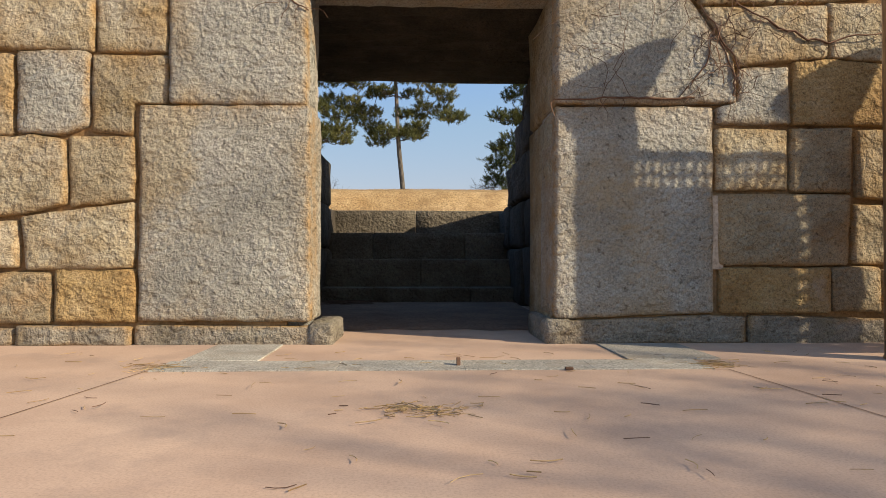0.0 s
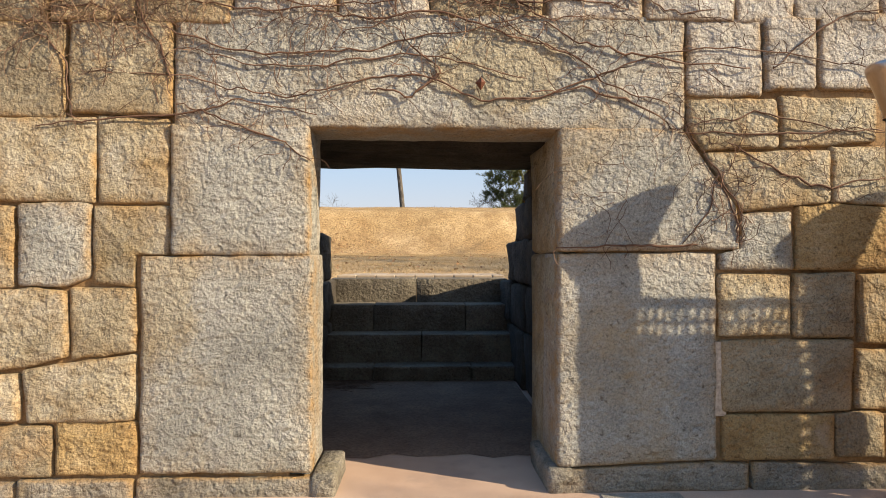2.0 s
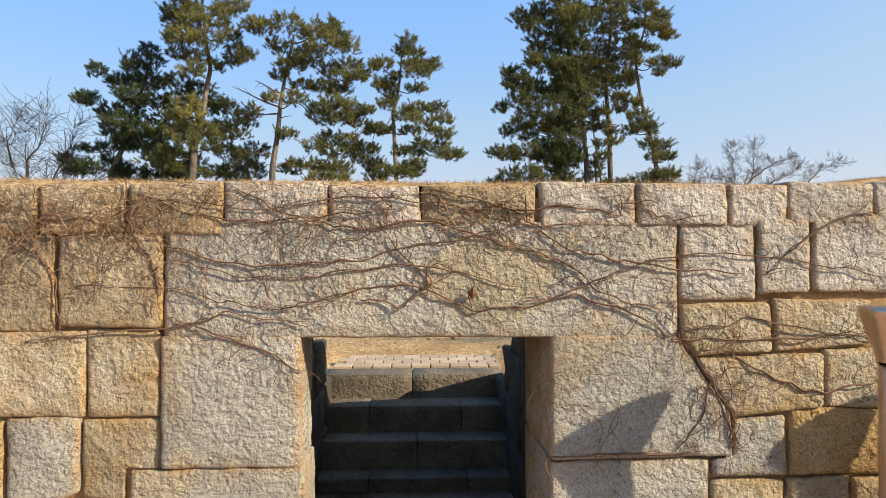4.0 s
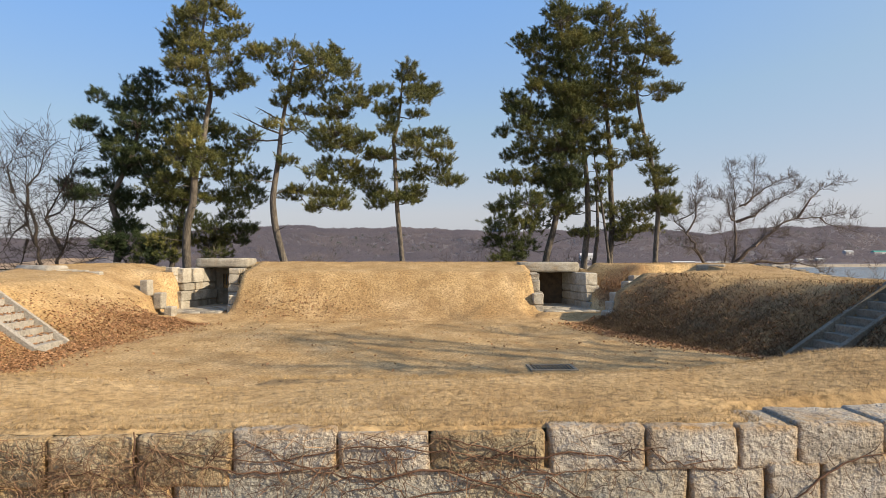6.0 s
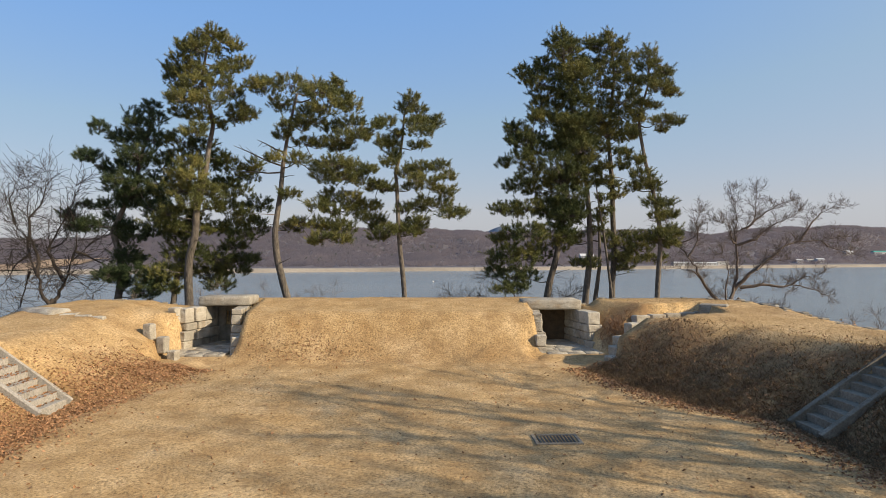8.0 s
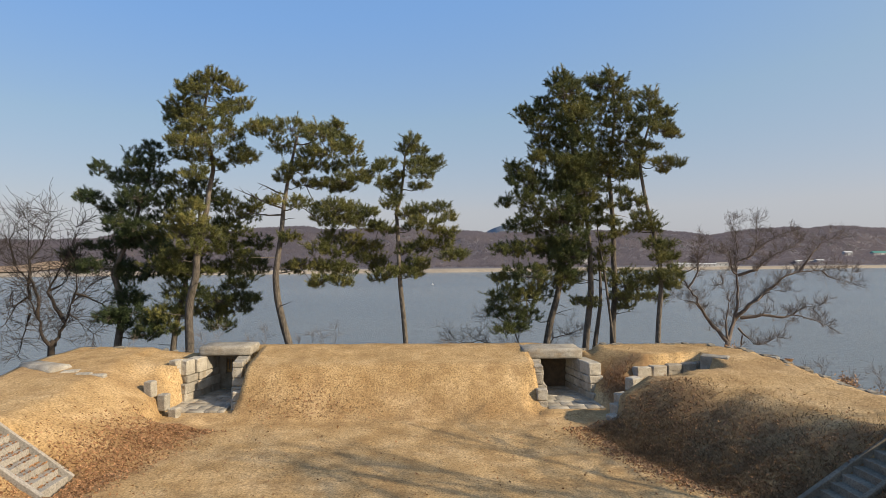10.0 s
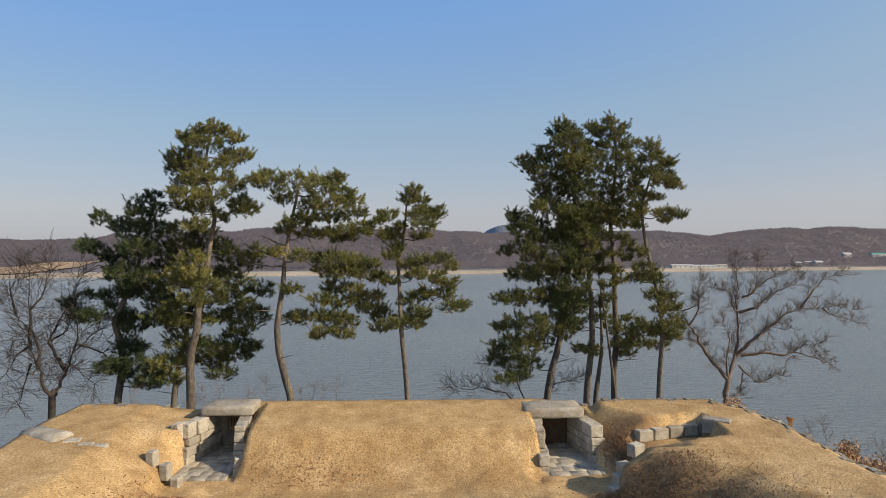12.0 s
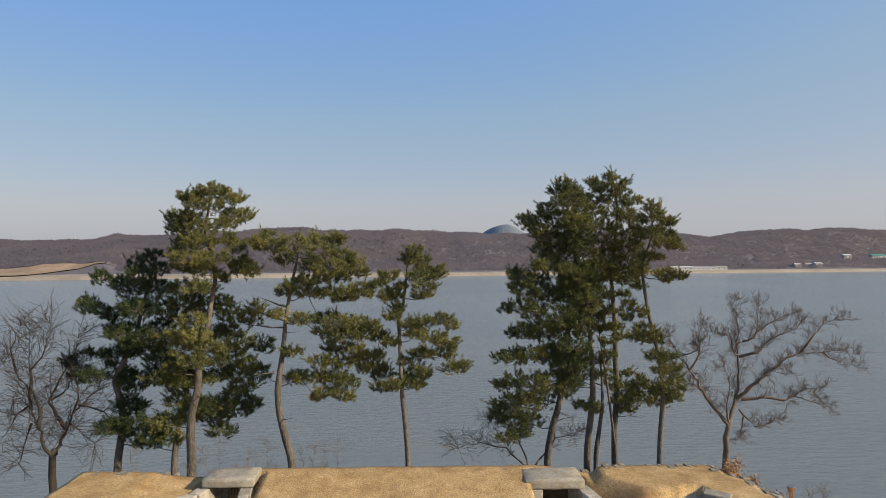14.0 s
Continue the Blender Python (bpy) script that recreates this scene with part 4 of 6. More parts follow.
pine(29.6, 0.22, "tall pine with yellow-green clumped needles and a curved trunk", needle_mat,
     [(-11.57, 2.85), (-11.57, 4.17), (-11.45, 5.26), (-11.11, 6.35), (-11.08, 7.44), (-10.96, 8.38), (-10.73, 9.63), (-10.65, 10.72), (-10.42, 11.81), (-10.65, 13.22), (-10.93, 13.84), (-10.57, 15.56)],
     [(-12.1, 15.9, 0.32, 0.24), (-11.6, 15.6, 0.48, 0.29), (-11, 16, 0.44, 0.29), (-10.2, 16.1, 0.63, 0.35), (-9.7, 15.8, 0.48, 0.29), (-9.3, 15.7, 0.32, 0.24), (-10.7, 15.3, 0.95, 0.4), (-9, 14.9, 0.44, 0.35), (-9.7, 15, 0.55, 0.29), (-11.7, 14.9, 0.55, 0.29), (-12.6, 14.8, 0.44, 0.29), (-12.4, 14.2, 0.55, 0.32), (-11.6, 14.3, 0.71, 0.35), (-10.7, 14.4, 0.79, 0.35), (-9.7, 14.5, 0.48, 0.24), (-11.7, 13.6, 0.71, 0.35), (-10.8, 13.6, 0.79, 0.35), (-9.9, 13.8, 0.55, 0.32), (-12.2, 13.1, 0.48, 0.25), (-9.4, 13.4, 0.48, 0.32), (-11.3, 12.8, 0.87, 0.35), (-10.2, 12.8, 0.87, 0.38), (-11.9, 12.4, 0.48, 0.25)],
     [(-11, 12.2, 0.79, 0.29), (-9, 12.5, 0.55, 0.35), (-9.4, 12.3, 0.48, 0.29), (-8.5, 12.1, 0.4, 0.29), (-11, 11.4, 0.63, 0.32), (-10, 11.8, 0.32, 0.19), (-11.1, 9.8, 0.63, 0.29), (-11.7, 9.2, 0.55, 0.32), (-11, 9.1, 0.71, 0.4), (-10.5, 8.5, 0.63, 0.35), (-11.7, 8.5, 0.63, 0.35), (-11, 7.9, 0.71, 0.35), (-12.3, 7.4, 0.44, 0.32), (-12.9, 7, 0.63, 0.35), (-12.2, 6.8, 0.55, 0.29), (-10.2, 7.8, 0.48, 0.29), (-10, 8.3, 0.4, 0.29)])
pine(31.2, 0.17, "dark bushy pine half hidden behind a taller one", shade_needle_mat,
     [(-13.07, 2.47), (-12.86, 3.7), (-12.42, 5.33), (-11.94, 7.47), (-11.61, 9.44), (-11.89, 11.17)],
     [(-12.2, 11.2, 0.75, 0.42), (-11.5, 10.9, 0.84, 0.42), (-12.5, 10.4, 0.75, 0.42), (-11.5, 10.1, 0.84, 0.37), (-12.8, 9.6, 0.58, 0.37), (-10.6, 10.4, 0.5, 0.3), (-13.1, 8.6, 0.67, 0.37), (-13.5, 7.8, 0.5, 0.3), (-12.5, 7.5, 0.67, 0.37), (-12.2, 6.8, 0.67, 0.3), (-10.7, 6.8, 0.67, 0.33), (-9.9, 9.9, 0.67, 0.33), (-9.3, 9.6, 0.75, 0.42), (-8.9, 10.1, 0.42, 0.33), (-10.2, 9.1, 0.58, 0.3), (-9.4, 8.6, 0.75, 0.37), (-8.8, 8.1, 0.75, 0.42), (-9.9, 7.8, 0.75, 0.37), (-9.1, 7.3, 0.75, 0.37), (-10.1, 6.8, 0.67, 0.37), (-9.3, 6.3, 0.67, 0.33), (-8.6, 6.8, 0.67, 0.42), (-9.9, 5.8, 0.67, 0.23)],
     [(-11.5, 5.5, 0.75, 0.33), (-10.6, 5.2, 0.92, 0.33), (-9.6, 5.1, 0.75, 0.3), (-8.9, 5.2, 0.37, 0.17), (-10.1, 4.5, 0.84, 0.3), (-11.2, 4.3, 0.84, 0.37), (-10.6, 3.8, 0.75, 0.27), (-12.2, 4.7, 0.67, 0.37), (-13, 4.5, 0.75, 0.42), (-13.8, 4.2, 0.67, 0.37), (-12.7, 5.5, 0.67, 0.37)])
pine(29.2, 0.2, "flat-topped pine with layered branches and a bent trunk", needle_mat,
     [(-6.55, 2.92), (-6.83, 3.85), (-7.11, 5.28), (-7.18, 6.42), (-7.07, 7.27), (-6.93, 8.41), (-6.87, 9.84), (-6.69, 11.12), (-6.41, 12.4), (-6.17, 13.26)],
     [(-7.9, 14, 0.32, 0.17), (-8.2, 13.6, 0.5, 0.26), (-7.6, 13.5, 0.65, 0.36), (-7, 12.9, 0.65, 0.4), (-6.3, 13.5, 0.72, 0.36), (-5.5, 13.7, 0.72, 0.29), (-4.5, 13.7, 0.58, 0.26), (-4.2, 13.8, 0.26, 0.17), (-4.9, 13.1, 0.86, 0.32), (-3.9, 12.8, 0.65, 0.36), (-3.4, 12.6, 0.5, 0.32), (-4.5, 12.4, 0.86, 0.36), (-5.6, 12.5, 0.65, 0.32), (-3.6, 12.1, 0.65, 0.26), (-5.5, 11.8, 0.86, 0.26), (-4.5, 11.8, 0.72, 0.2), (-6.1, 11.5, 0.72, 0.29), (-6.8, 11.2, 0.43, 0.22), (-5.9, 11, 0.65, 0.23), (-4.9, 11.1, 0.86, 0.2), (-3.9, 11.1, 0.72, 0.32), (-4.2, 10.8, 0.65, 0.23), (-3.1, 11.4, 0.5, 0.23)],
     [(-2.9, 11.1, 0.29, 0.17), (-1.9, 11.9, 0.58, 0.29), (-2.2, 11.6, 0.29, 0.17), (-7.3, 10.1, 0.36, 0.23), (-6, 9.9, 0.65, 0.26), (-4.9, 9.8, 0.65, 0.32), (-4.2, 9.7, 0.72, 0.4), (-3.2, 9.6, 0.79, 0.4), (-2.6, 9.5, 0.36, 0.22), (-4.8, 9.2, 0.72, 0.36), (-3.9, 9.1, 0.79, 0.36), (-3.2, 9.1, 0.5, 0.29), (-4.5, 8.3, 0.72, 0.4), (-3.6, 8.1, 0.65, 0.4), (-5.1, 7.8, 0.65, 0.29), (-4.2, 7.6, 0.86, 0.26), (-5.2, 6.9, 0.65, 0.26), (-4.5, 6.8, 0.79, 0.32), (-3.8, 6.7, 0.58, 0.4), (-4.8, 6.3, 0.72, 0.23), (-5.3, 6, 0.36, 0.17), (-3.8, 6.1, 0.43, 0.14), (-6.5, 6.8, 0.58, 0.32)],
     [(-6.1, 7, 0.36, 0.2), (-6.5, 8.3, 0.5, 0.22)])
pine(29.8, 0.14, "slender pine with open tiers of needles", needle_mat,
     [(-0.87, 2.72), (-1.01, 4.41), (-1.16, 5.87), (-1.23, 7.19), (-1.31, 8.95), (-1.38, 9.54), (-1.16, 10.27), (-1.01, 11.44), (-0.94, 12.47), (-0.68, 13.13)],
     [(-0.6, 13.2, 0.37, 0.26), (-0.9, 12.8, 0.41, 0.29), (-0.2, 12.8, 0.37, 0.21), (-0.1, 12.3, 0.44, 0.23), (0.7, 12.2, 0.29, 0.23), (0.3, 11.9, 0.51, 0.26), (-0.4, 11.9, 0.59, 0.29), (-0.1, 11.4, 0.59, 0.23), (-0.2, 10.9, 0.51, 0.18), (-1.7, 11.1, 0.37, 0.22), (-2, 10.9, 0.37, 0.23), (-1.5, 10.9, 0.32, 0.21), (-1.2, 11.4, 0.26, 0.18), (-1.7, 9.9, 0.37, 0.21), (-1.4, 10.3, 0.29, 0.21), (-0.8, 9.5, 0.73, 0.26), (-0.1, 9.7, 0.59, 0.21), (0.8, 9.8, 0.51, 0.21), (1.3, 9.4, 0.32, 0.23), (0.1, 9.1, 0.88, 0.26), (-0.6, 8.9, 0.59, 0.22), (-2.3, 8.8, 0.51, 0.21), (-1.8, 8.7, 0.44, 0.21)],
     [(-2.5, 9, 0.26, 0.15), (0.7, 8.7, 0.37, 0.15), (1.3, 8.5, 0.44, 0.29), (1, 7.9, 0.59, 0.37), (1.4, 7.4, 0.59, 0.26), (1.9, 7.5, 0.23, 0.15), (-0.4, 7.8, 0.59, 0.29), (-0.9, 7.6, 0.44, 0.21), (0.1, 8.1, 0.37, 0.21), (-0.5, 6.9, 0.73, 0.32), (-0.1, 7, 0.44, 0.26), (-1.1, 6.6, 0.44, 0.23), (-3, 7.8, 0.51, 0.32), (-2.4, 7.1, 0.51, 0.37), (-3.1, 7.3, 0.32, 0.22), (-2.1, 6.8, 0.59, 0.32), (-1.7, 6.6, 0.51, 0.29), (-2.3, 6.3, 0.51, 0.18), (-0.4, 6.5, 0.37, 0.21), (-2.5, 7.8, 0.37, 0.23)])
pine(30.6, 0.2, "broad dark conical pine with dense foliage to the ground", shade_needle_mat,
     [(6.41, 2.5), (6.66, 4.01), (6.92, 5.07), (7.3, 7.05), (7.45, 9.17), (7.76, 10.99), (7.91, 12.66), (7.45, 14.94), (7.15, 16.46)],
     [(7.1, 16.6, 0.45, 0.27), (7.5, 16.2, 0.6, 0.3), (6.7, 16.3, 0.33, 0.21), (7.9, 16, 0.68, 0.33), (7.3, 15.7, 0.83, 0.33), (6.4, 15.4, 0.53, 0.27), (8.2, 15.3, 0.68, 0.33), (5.1, 14.8, 0.38, 0.27), (5.5, 14.5, 0.45, 0.27), (6, 14.9, 0.38, 0.24), (6.1, 14.2, 0.6, 0.3), (7, 14.8, 0.75, 0.38), (8.1, 14.6, 0.75, 0.33), (6.6, 13.9, 0.83, 0.38), (7.6, 13.7, 0.75, 0.38), (6.2, 13.3, 0.53, 0.3), (7.1, 13, 0.9, 0.42), (8.1, 13.1, 0.6, 0.3), (5.8, 12.4, 0.45, 0.24), (6.5, 12.4, 0.75, 0.33), (7.5, 12.1, 0.83, 0.38), (4.6, 12, 0.3, 0.21), (4.9, 11.8, 0.53, 0.27)],
     [(5.4, 11.6, 0.53, 0.27), (6.1, 11.5, 0.68, 0.33), (4.6, 11.3, 0.33, 0.21), (5.2, 11.1, 0.68, 0.3), (6.2, 10.8, 0.9, 0.42), (7.3, 11, 0.83, 0.38), (4.3, 10.2, 0.38, 0.21), (5, 10.4, 0.6, 0.27), (5.8, 9.9, 0.83, 0.38), (6.8, 9.9, 0.9, 0.42), (7.9, 10.2, 0.6, 0.38), (4.5, 8.9, 0.3, 0.18), (5.1, 9.1, 0.68, 0.27), (6.1, 8.9, 0.9, 0.42), (7.1, 9.2, 0.83, 0.38), (7.5, 8.4, 0.9, 0.33), (3.9, 7.7, 0.42, 0.21), (4.7, 7.7, 0.68, 0.3), (5.6, 7.8, 0.9, 0.38), (6.7, 7.7, 0.9, 0.42), (7.6, 7.3, 0.75, 0.33), (3.9, 6.2, 0.33, 0.21), (4.6, 6.5, 0.68, 0.33)],
     [(5.5, 6.4, 0.9, 0.42), (6.5, 6.4, 0.9, 0.42), (3.7, 5.2, 0.38, 0.3), (4.4, 5.4, 0.68, 0.38), (5.3, 5.2, 0.83, 0.42), (6.2, 5.4, 0.75, 0.38), (3.8, 4.5, 0.45, 0.24), (4.6, 4.3, 0.68, 0.33), (5.5, 4.2, 0.68, 0.3), (4.2, 3.6, 0.6, 0.21), (5, 3.6, 0.53, 0.21), (7.3, 6, 0.53, 0.33), (7.3, 6.4, 0.6, 0.27)])
pine(31.0, 0.2, "pine with a bare straight lower trunk", needle_mat,
     [(8.64, 2.38), (8.72, 3.61), (8.85, 5.46), (8.77, 7.31), (8.72, 8.85), (8.57, 10.24), (8.33, 11.62), (8.27, 12.55)],
     [(8.3, 12.4, 0.61, 0.34), (9, 11.8, 0.69, 0.3), (9.1, 11, 0.76, 0.34), (8.3, 11.2, 0.61, 0.3), (8.6, 10.4, 0.61, 0.24), (8, 9.5, 0.76, 0.34), (7.6, 9.3, 0.61, 0.3), (6.9, 9.2, 0.46, 0.3), (8.2, 8.9, 0.53, 0.27), (9.1, 12.5, 0.61, 0.27), (8, 6.1, 0.38, 0.24)])
pine(31.3, 0.15, "young pine with a short bare trunk among taller ones", needle_mat,
     [(9.2, 2.3), (9.36, 3.54), (9.47, 4.94), (9.39, 6.35), (9.28, 7.9)],
     [(9.4, 7.3, 0.38, 0.22), (9.2, 6.7, 0.46, 0.23), (9.7, 7.7, 0.38, 0.22), (8.9, 4.9, 0.38, 0.28), (8.4, 4.9, 0.38, 0.28), (8.3, 6.4, 0.31, 0.18)])
pine(31.0, 0.09, "young pine with a thin dark leaning trunk", needle_mat,
     [(10.2, 2.44), (9.97, 3.91), (9.69, 5.45), (9.42, 7.15), (9.24, 8.54), (9.19, 9.77)],
     [(9.3, 9.8, 0.46, 0.24), (9.6, 9.2, 0.38, 0.21), (9, 9.2, 0.3, 0.21), (9.6, 8.4, 0.3, 0.18), (9.7, 10.1, 0.34, 0.18)])
pine(31.6, 0.18, "tall pine with a clear trunk and high crown", needle_mat,
     [(10.33, 2.22), (10.28, 3.79), (10.33, 5.36), (10.22, 7.25), (10.28, 9.14), (10.22, 10.87), (10.12, 11.66), (10.22, 13.39), (10.33, 14.8), (10.25, 16.38), (10.06, 17.16)],
     [(10.1, 17.2, 0.34, 0.25), (9.1, 17, 0.28, 0.22), (9.3, 16.6, 0.47, 0.25), (10.8, 16.9, 0.22, 0.19), (9.9, 16.6, 0.62, 0.31), (10.6, 16.4, 0.54, 0.28), (9.3, 16.1, 0.62, 0.28), (10.1, 15.9, 0.78, 0.34), (11, 15.8, 0.54, 0.28), (9.1, 15.4, 0.54, 0.28), (10.1, 15.1, 0.85, 0.34), (11.2, 15, 0.62, 0.31), (9.3, 14.5, 0.7, 0.31), (10.4, 14.3, 0.85, 0.34), (11.4, 14.2, 0.39, 0.25), (9.5, 13.8, 0.7, 0.31), (10.6, 13.5, 0.85, 0.34), (11.3, 13.4, 0.47, 0.28), (9.8, 13.1, 0.7, 0.31), (10.7, 12.8, 0.78, 0.31), (9.3, 12.4, 0.7, 0.31), (10.2, 12.2, 0.78, 0.31), (11, 12, 0.62, 0.28)],
     [(9.8, 11.8, 0.7, 0.28), (10.7, 11.7, 0.7, 0.28), (11.4, 12, 0.34, 0.19), (10.6, 10.9, 0.31, 0.19), (10.5, 8.6, 0.39, 0.19), (10.2, 9.1, 0.31, 0.19), (10.9, 6.5, 0.62, 0.19), (11.4, 6.3, 0.43, 0.25), (10.7, 5.8, 0.78, 0.31), (11.7, 5.7, 0.7, 0.28), (12.3, 5.2, 0.62, 0.25), (10.6, 5.2, 0.78, 0.28), (11.5, 5.1, 0.78, 0.19), (10.9, 4.7, 0.47, 0.16), (10, 6.2, 0.39, 0.22)])
pine(29.4, 0.14, "slim crooked pine with sparse tufts", needle_mat,
     [(11.89, 2.74), (11.89, 4.21), (11.92, 5.82), (11.82, 7.14), (11.59, 8.61), (11.3, 10.08), (11.07, 11.55), (10.97, 12.43), (11.22, 13.31), (11.45, 14.19), (11.25, 15.22)],
     [(11.2, 15.4, 0.32, 0.23), (11.7, 15, 0.26, 0.17), (11.1, 14.8, 0.4, 0.23), (12.2, 14.7, 0.36, 0.2), (12.6, 14.7, 0.22, 0.2), (11.7, 14.3, 0.43, 0.23), (11.1, 14.1, 0.36, 0.26), (12.2, 14, 0.4, 0.2), (12.6, 13.7, 0.23, 0.2), (11.6, 13.6, 0.58, 0.23), (12.3, 13.4, 0.43, 0.17), (10.9, 13, 0.4, 0.23), (11.6, 12.9, 0.36, 0.17), (10.8, 12.5, 0.36, 0.17), (11.9, 12.1, 0.51, 0.2), (12.6, 12, 0.4, 0.17), (12.2, 11.8, 0.29, 0.12), (11, 12.2, 0.29, 0.14), (10.7, 11.5, 0.36, 0.23), (10.3, 10.4, 0.36, 0.29), (10.7, 10.1, 0.43, 0.23), (10.1, 9.9, 0.32, 0.2), (10.8, 9.3, 0.51, 0.29)],
     [(11.1, 8.9, 0.58, 0.26), (10.7, 8.8, 0.36, 0.2), (11.7, 8.8, 0.29, 0.23), (11.4, 8, 0.43, 0.23), (12, 7.9, 0.43, 0.23), (11.6, 7.3, 0.43, 0.23), (12.3, 7.4, 0.4, 0.2), (11.6, 6.4, 0.51, 0.32), (12.2, 6.3, 0.72, 0.36), (12.9, 6.6, 0.43, 0.26), (12.5, 5.9, 0.43, 0.2), (11.7, 6.1, 0.43, 0.2)])


# ---- bare trees ----
def grow(verts, faces, start, way, length, radius, level, rnd, droop=0.0, twig=0.006):
    pts, p, d = [start], start.copy(), way.normalized()
    n = 4 if level > 0 else 2
    for k in range(n):
        d = (d + Vector((rnd.gauss(0, 0.11), rnd.gauss(0, 0.11), rnd.gauss(0.04 - droop, 0.1)))).normalized()
        p = p + d * length / n
        pts.append(p.copy())
    tube(verts, faces, pts, [max(twig, radius * (1 - 0.5 * k / n)) for k in range(n + 1)], 6 if level > 2 else 4 if level > 0 else 3)
    if level <= 0:
        return
    kids = 4 if level > 1 else 5
    for k in range(kids):
        q = (k + 0.8 + rnd.uniform(-0.2, 0.2)) / kids
        i = min(n - 1, int(q * n))
        at = pts[i].lerp(pts[i + 1], q * n - i if q < 1 else 1)
        turn = Vector((rnd.gauss(0, 1), rnd.gauss(0, 1), rnd.gauss(0.25, 0.6)))
        turn = (turn - d * turn.dot(d)).normalized()
        grow(verts, faces, at, d * rnd.uniform(0.6, 1.0) + turn * rnd.uniform(0.6, 1.0), length * rnd.uniform(0.5, 0.72), radius * 0.48, level - 1, rnd, droop, twig)


def bare_tree(name, label, category, limbs, radius, seed, level=3, droop=0.0, twig=0.008, reach=0.42, bark=None, spray=0.0):
    """limbs: polylines of the main limbs; twigs grow along and from their ends. spray: length of the fine twigs, if not by reach."""
    rnd = random.Random(seed)
    bark = bark or twig_mat
    tree = thing(name, label, category)
    tv, tf = [], []
    for k, limb in enumerate(limbs):
        pts = [Vector(p) for p in limb]
        full = sum((b - a).length for a, b in zip(pts, pts[1:]))
        r = radius if k == 0 else min(radius * 0.62, 0.035 + 0.014 * full) if spray else radius * 0.6
        fine = []
        for a, b in zip(pts, pts[1:]):
            fine += [a.lerp(b, s / 3) + Vector((rnd.gauss(0, 0.03), rnd.gauss(0, 0.05), rnd.gauss(0, 0.03))) for s in range(3)]
        fine[0] = pts[0]
        fine.append(pts[-1])
        n = len(fine)
        v, f = [], []
        tube(v, f, fine, [r * (1 - (0.3 if k == 0 else 0.9) * i / n) ** (1.6 if spray and k else 1) for i in range(n)], 7)
        smooth_shade(part("trunk" if k == 0 else "limb", (v, f), bark, tree))
        if k == 0:
            continue
        for i in range(2, n):
            for _ in range(3 if i < n - 1 else 6):
                d = (fine[i] - fine[i - 1]).normalized()
                side = Vector((rnd.gauss(0, 1), rnd.gauss(0, 1), rnd.gauss(0.3, 0.8))).normalized()
                if spray:
                    grow(tv, tf, fine[i], d * 0.5 + side, spray * rnd.uniform(0.4, 1.0), 0.013, level - 1, rnd, droop, twig)
                else:
                    grow(tv, tf, fine[i], d * 0.6 + side, full * reach * rnd.uniform(0.5, 1.0) * (0.6 + 0.4 * i / n), r * 0.22, level - 1, rnd, droop, twig)
    tagged(part("twig_spray", (tv, tf), bark, tree), kind="stuff")


def P(y, *pts):
    return [(x, y + 0.4 * math.sin(3 * x), z) for x, z in pts]


bare_tree("bare_tree", "leafless spreading tree on the shore slope", "tree",
          [P(39.3, (20.1, -3.0), (20.3, -0.4), (20.3, 0.7), (20.5, 1.6)),
           P(39.3, (20.5, 1.5), (19.7, 2.6), (18.9, 3.7), (18.4, 4.5), (17.9, 5.2), (17.4, 6.0), (16.9, 6.9), (16.2, 7.7)),
           P(39.3, (17.9, 5.2), (18.5, 6.3), (18.4, 7.6), (18.8, 8.2)),
           P(39.3, (17.4, 6.0), (18.2, 6.5), (18.5, 7.2)),
           P(39.3, (20.5, 1.6), (21.2, 2.7), (21.5, 3.7), (21.6, 5.0), (21.5, 6.1), (21.4, 7.1), (21.6, 7.9), (21.2, 8.8), (21.3, 9.8)),
           P(39.3, (21.5, 6.1), (21.0, 6.4), (20.7, 7.4), (19.8, 7.7)),
           P(39.3, (21.5, 6.9), (22.3, 7.4), (22.5, 8.4), (22.5, 9.5)),
           P(39.3, (21.6, 6.0), (22.5, 6.4), (23.3, 6.9), (24.1, 7.5), (25.1, 7.9), (25.9, 8.4)),
           P(39.3, (22.0, 7.1), (23.1, 8.0), (24.1, 8.7), (25.1, 9.0)),
           P(39.3, (21.3, 2.9), (22.1, 4.0), (23.1, 4.7), (24.1, 5.5), (25.1, 6.1), (25.9, 6.3), (27.4, 6.3), (28.4, 6.6), (29.3, 6.2)),
           P(39.3, (25.9, 6.3), (26.4, 7.5), (27.4, 8.2), (28.4, 8.7)),
           P(39.3, (27.4, 6.3), (28.1, 5.8), (29.3, 5.5)),
           P(39.3, (21.7, 3.1), (23.0, 3.3), (24.4, 3.2), (25.4, 3.3), (26.6, 2.9), (27.9, 2.5)),
           P(39.3, (25.4, 3.3), (26.1, 3.8), (26.8, 4.0)),
           P(39.3, (22.5, 4.3), (23.5, 5.0), (24.6, 5.1)),
           P(39.3, (21.6, 2.4), (22.3, 1.4), (23.3, 1.3), (24.1, 1.8)),
           P(39.3, (21.8, 1.9), (21.7, 1.0), (21.5, 0.3)),
           P(39.3, (18.9, 3.7), (18.2, 4.2), (17.2, 4.5)),
           P(39.3, (20.5, 1.6), (20.3, 2.9), (20.7, 4.2), (20.2, 5.5))], 0.23, 3, 3, 0.0, 0.006, spray=0.85)
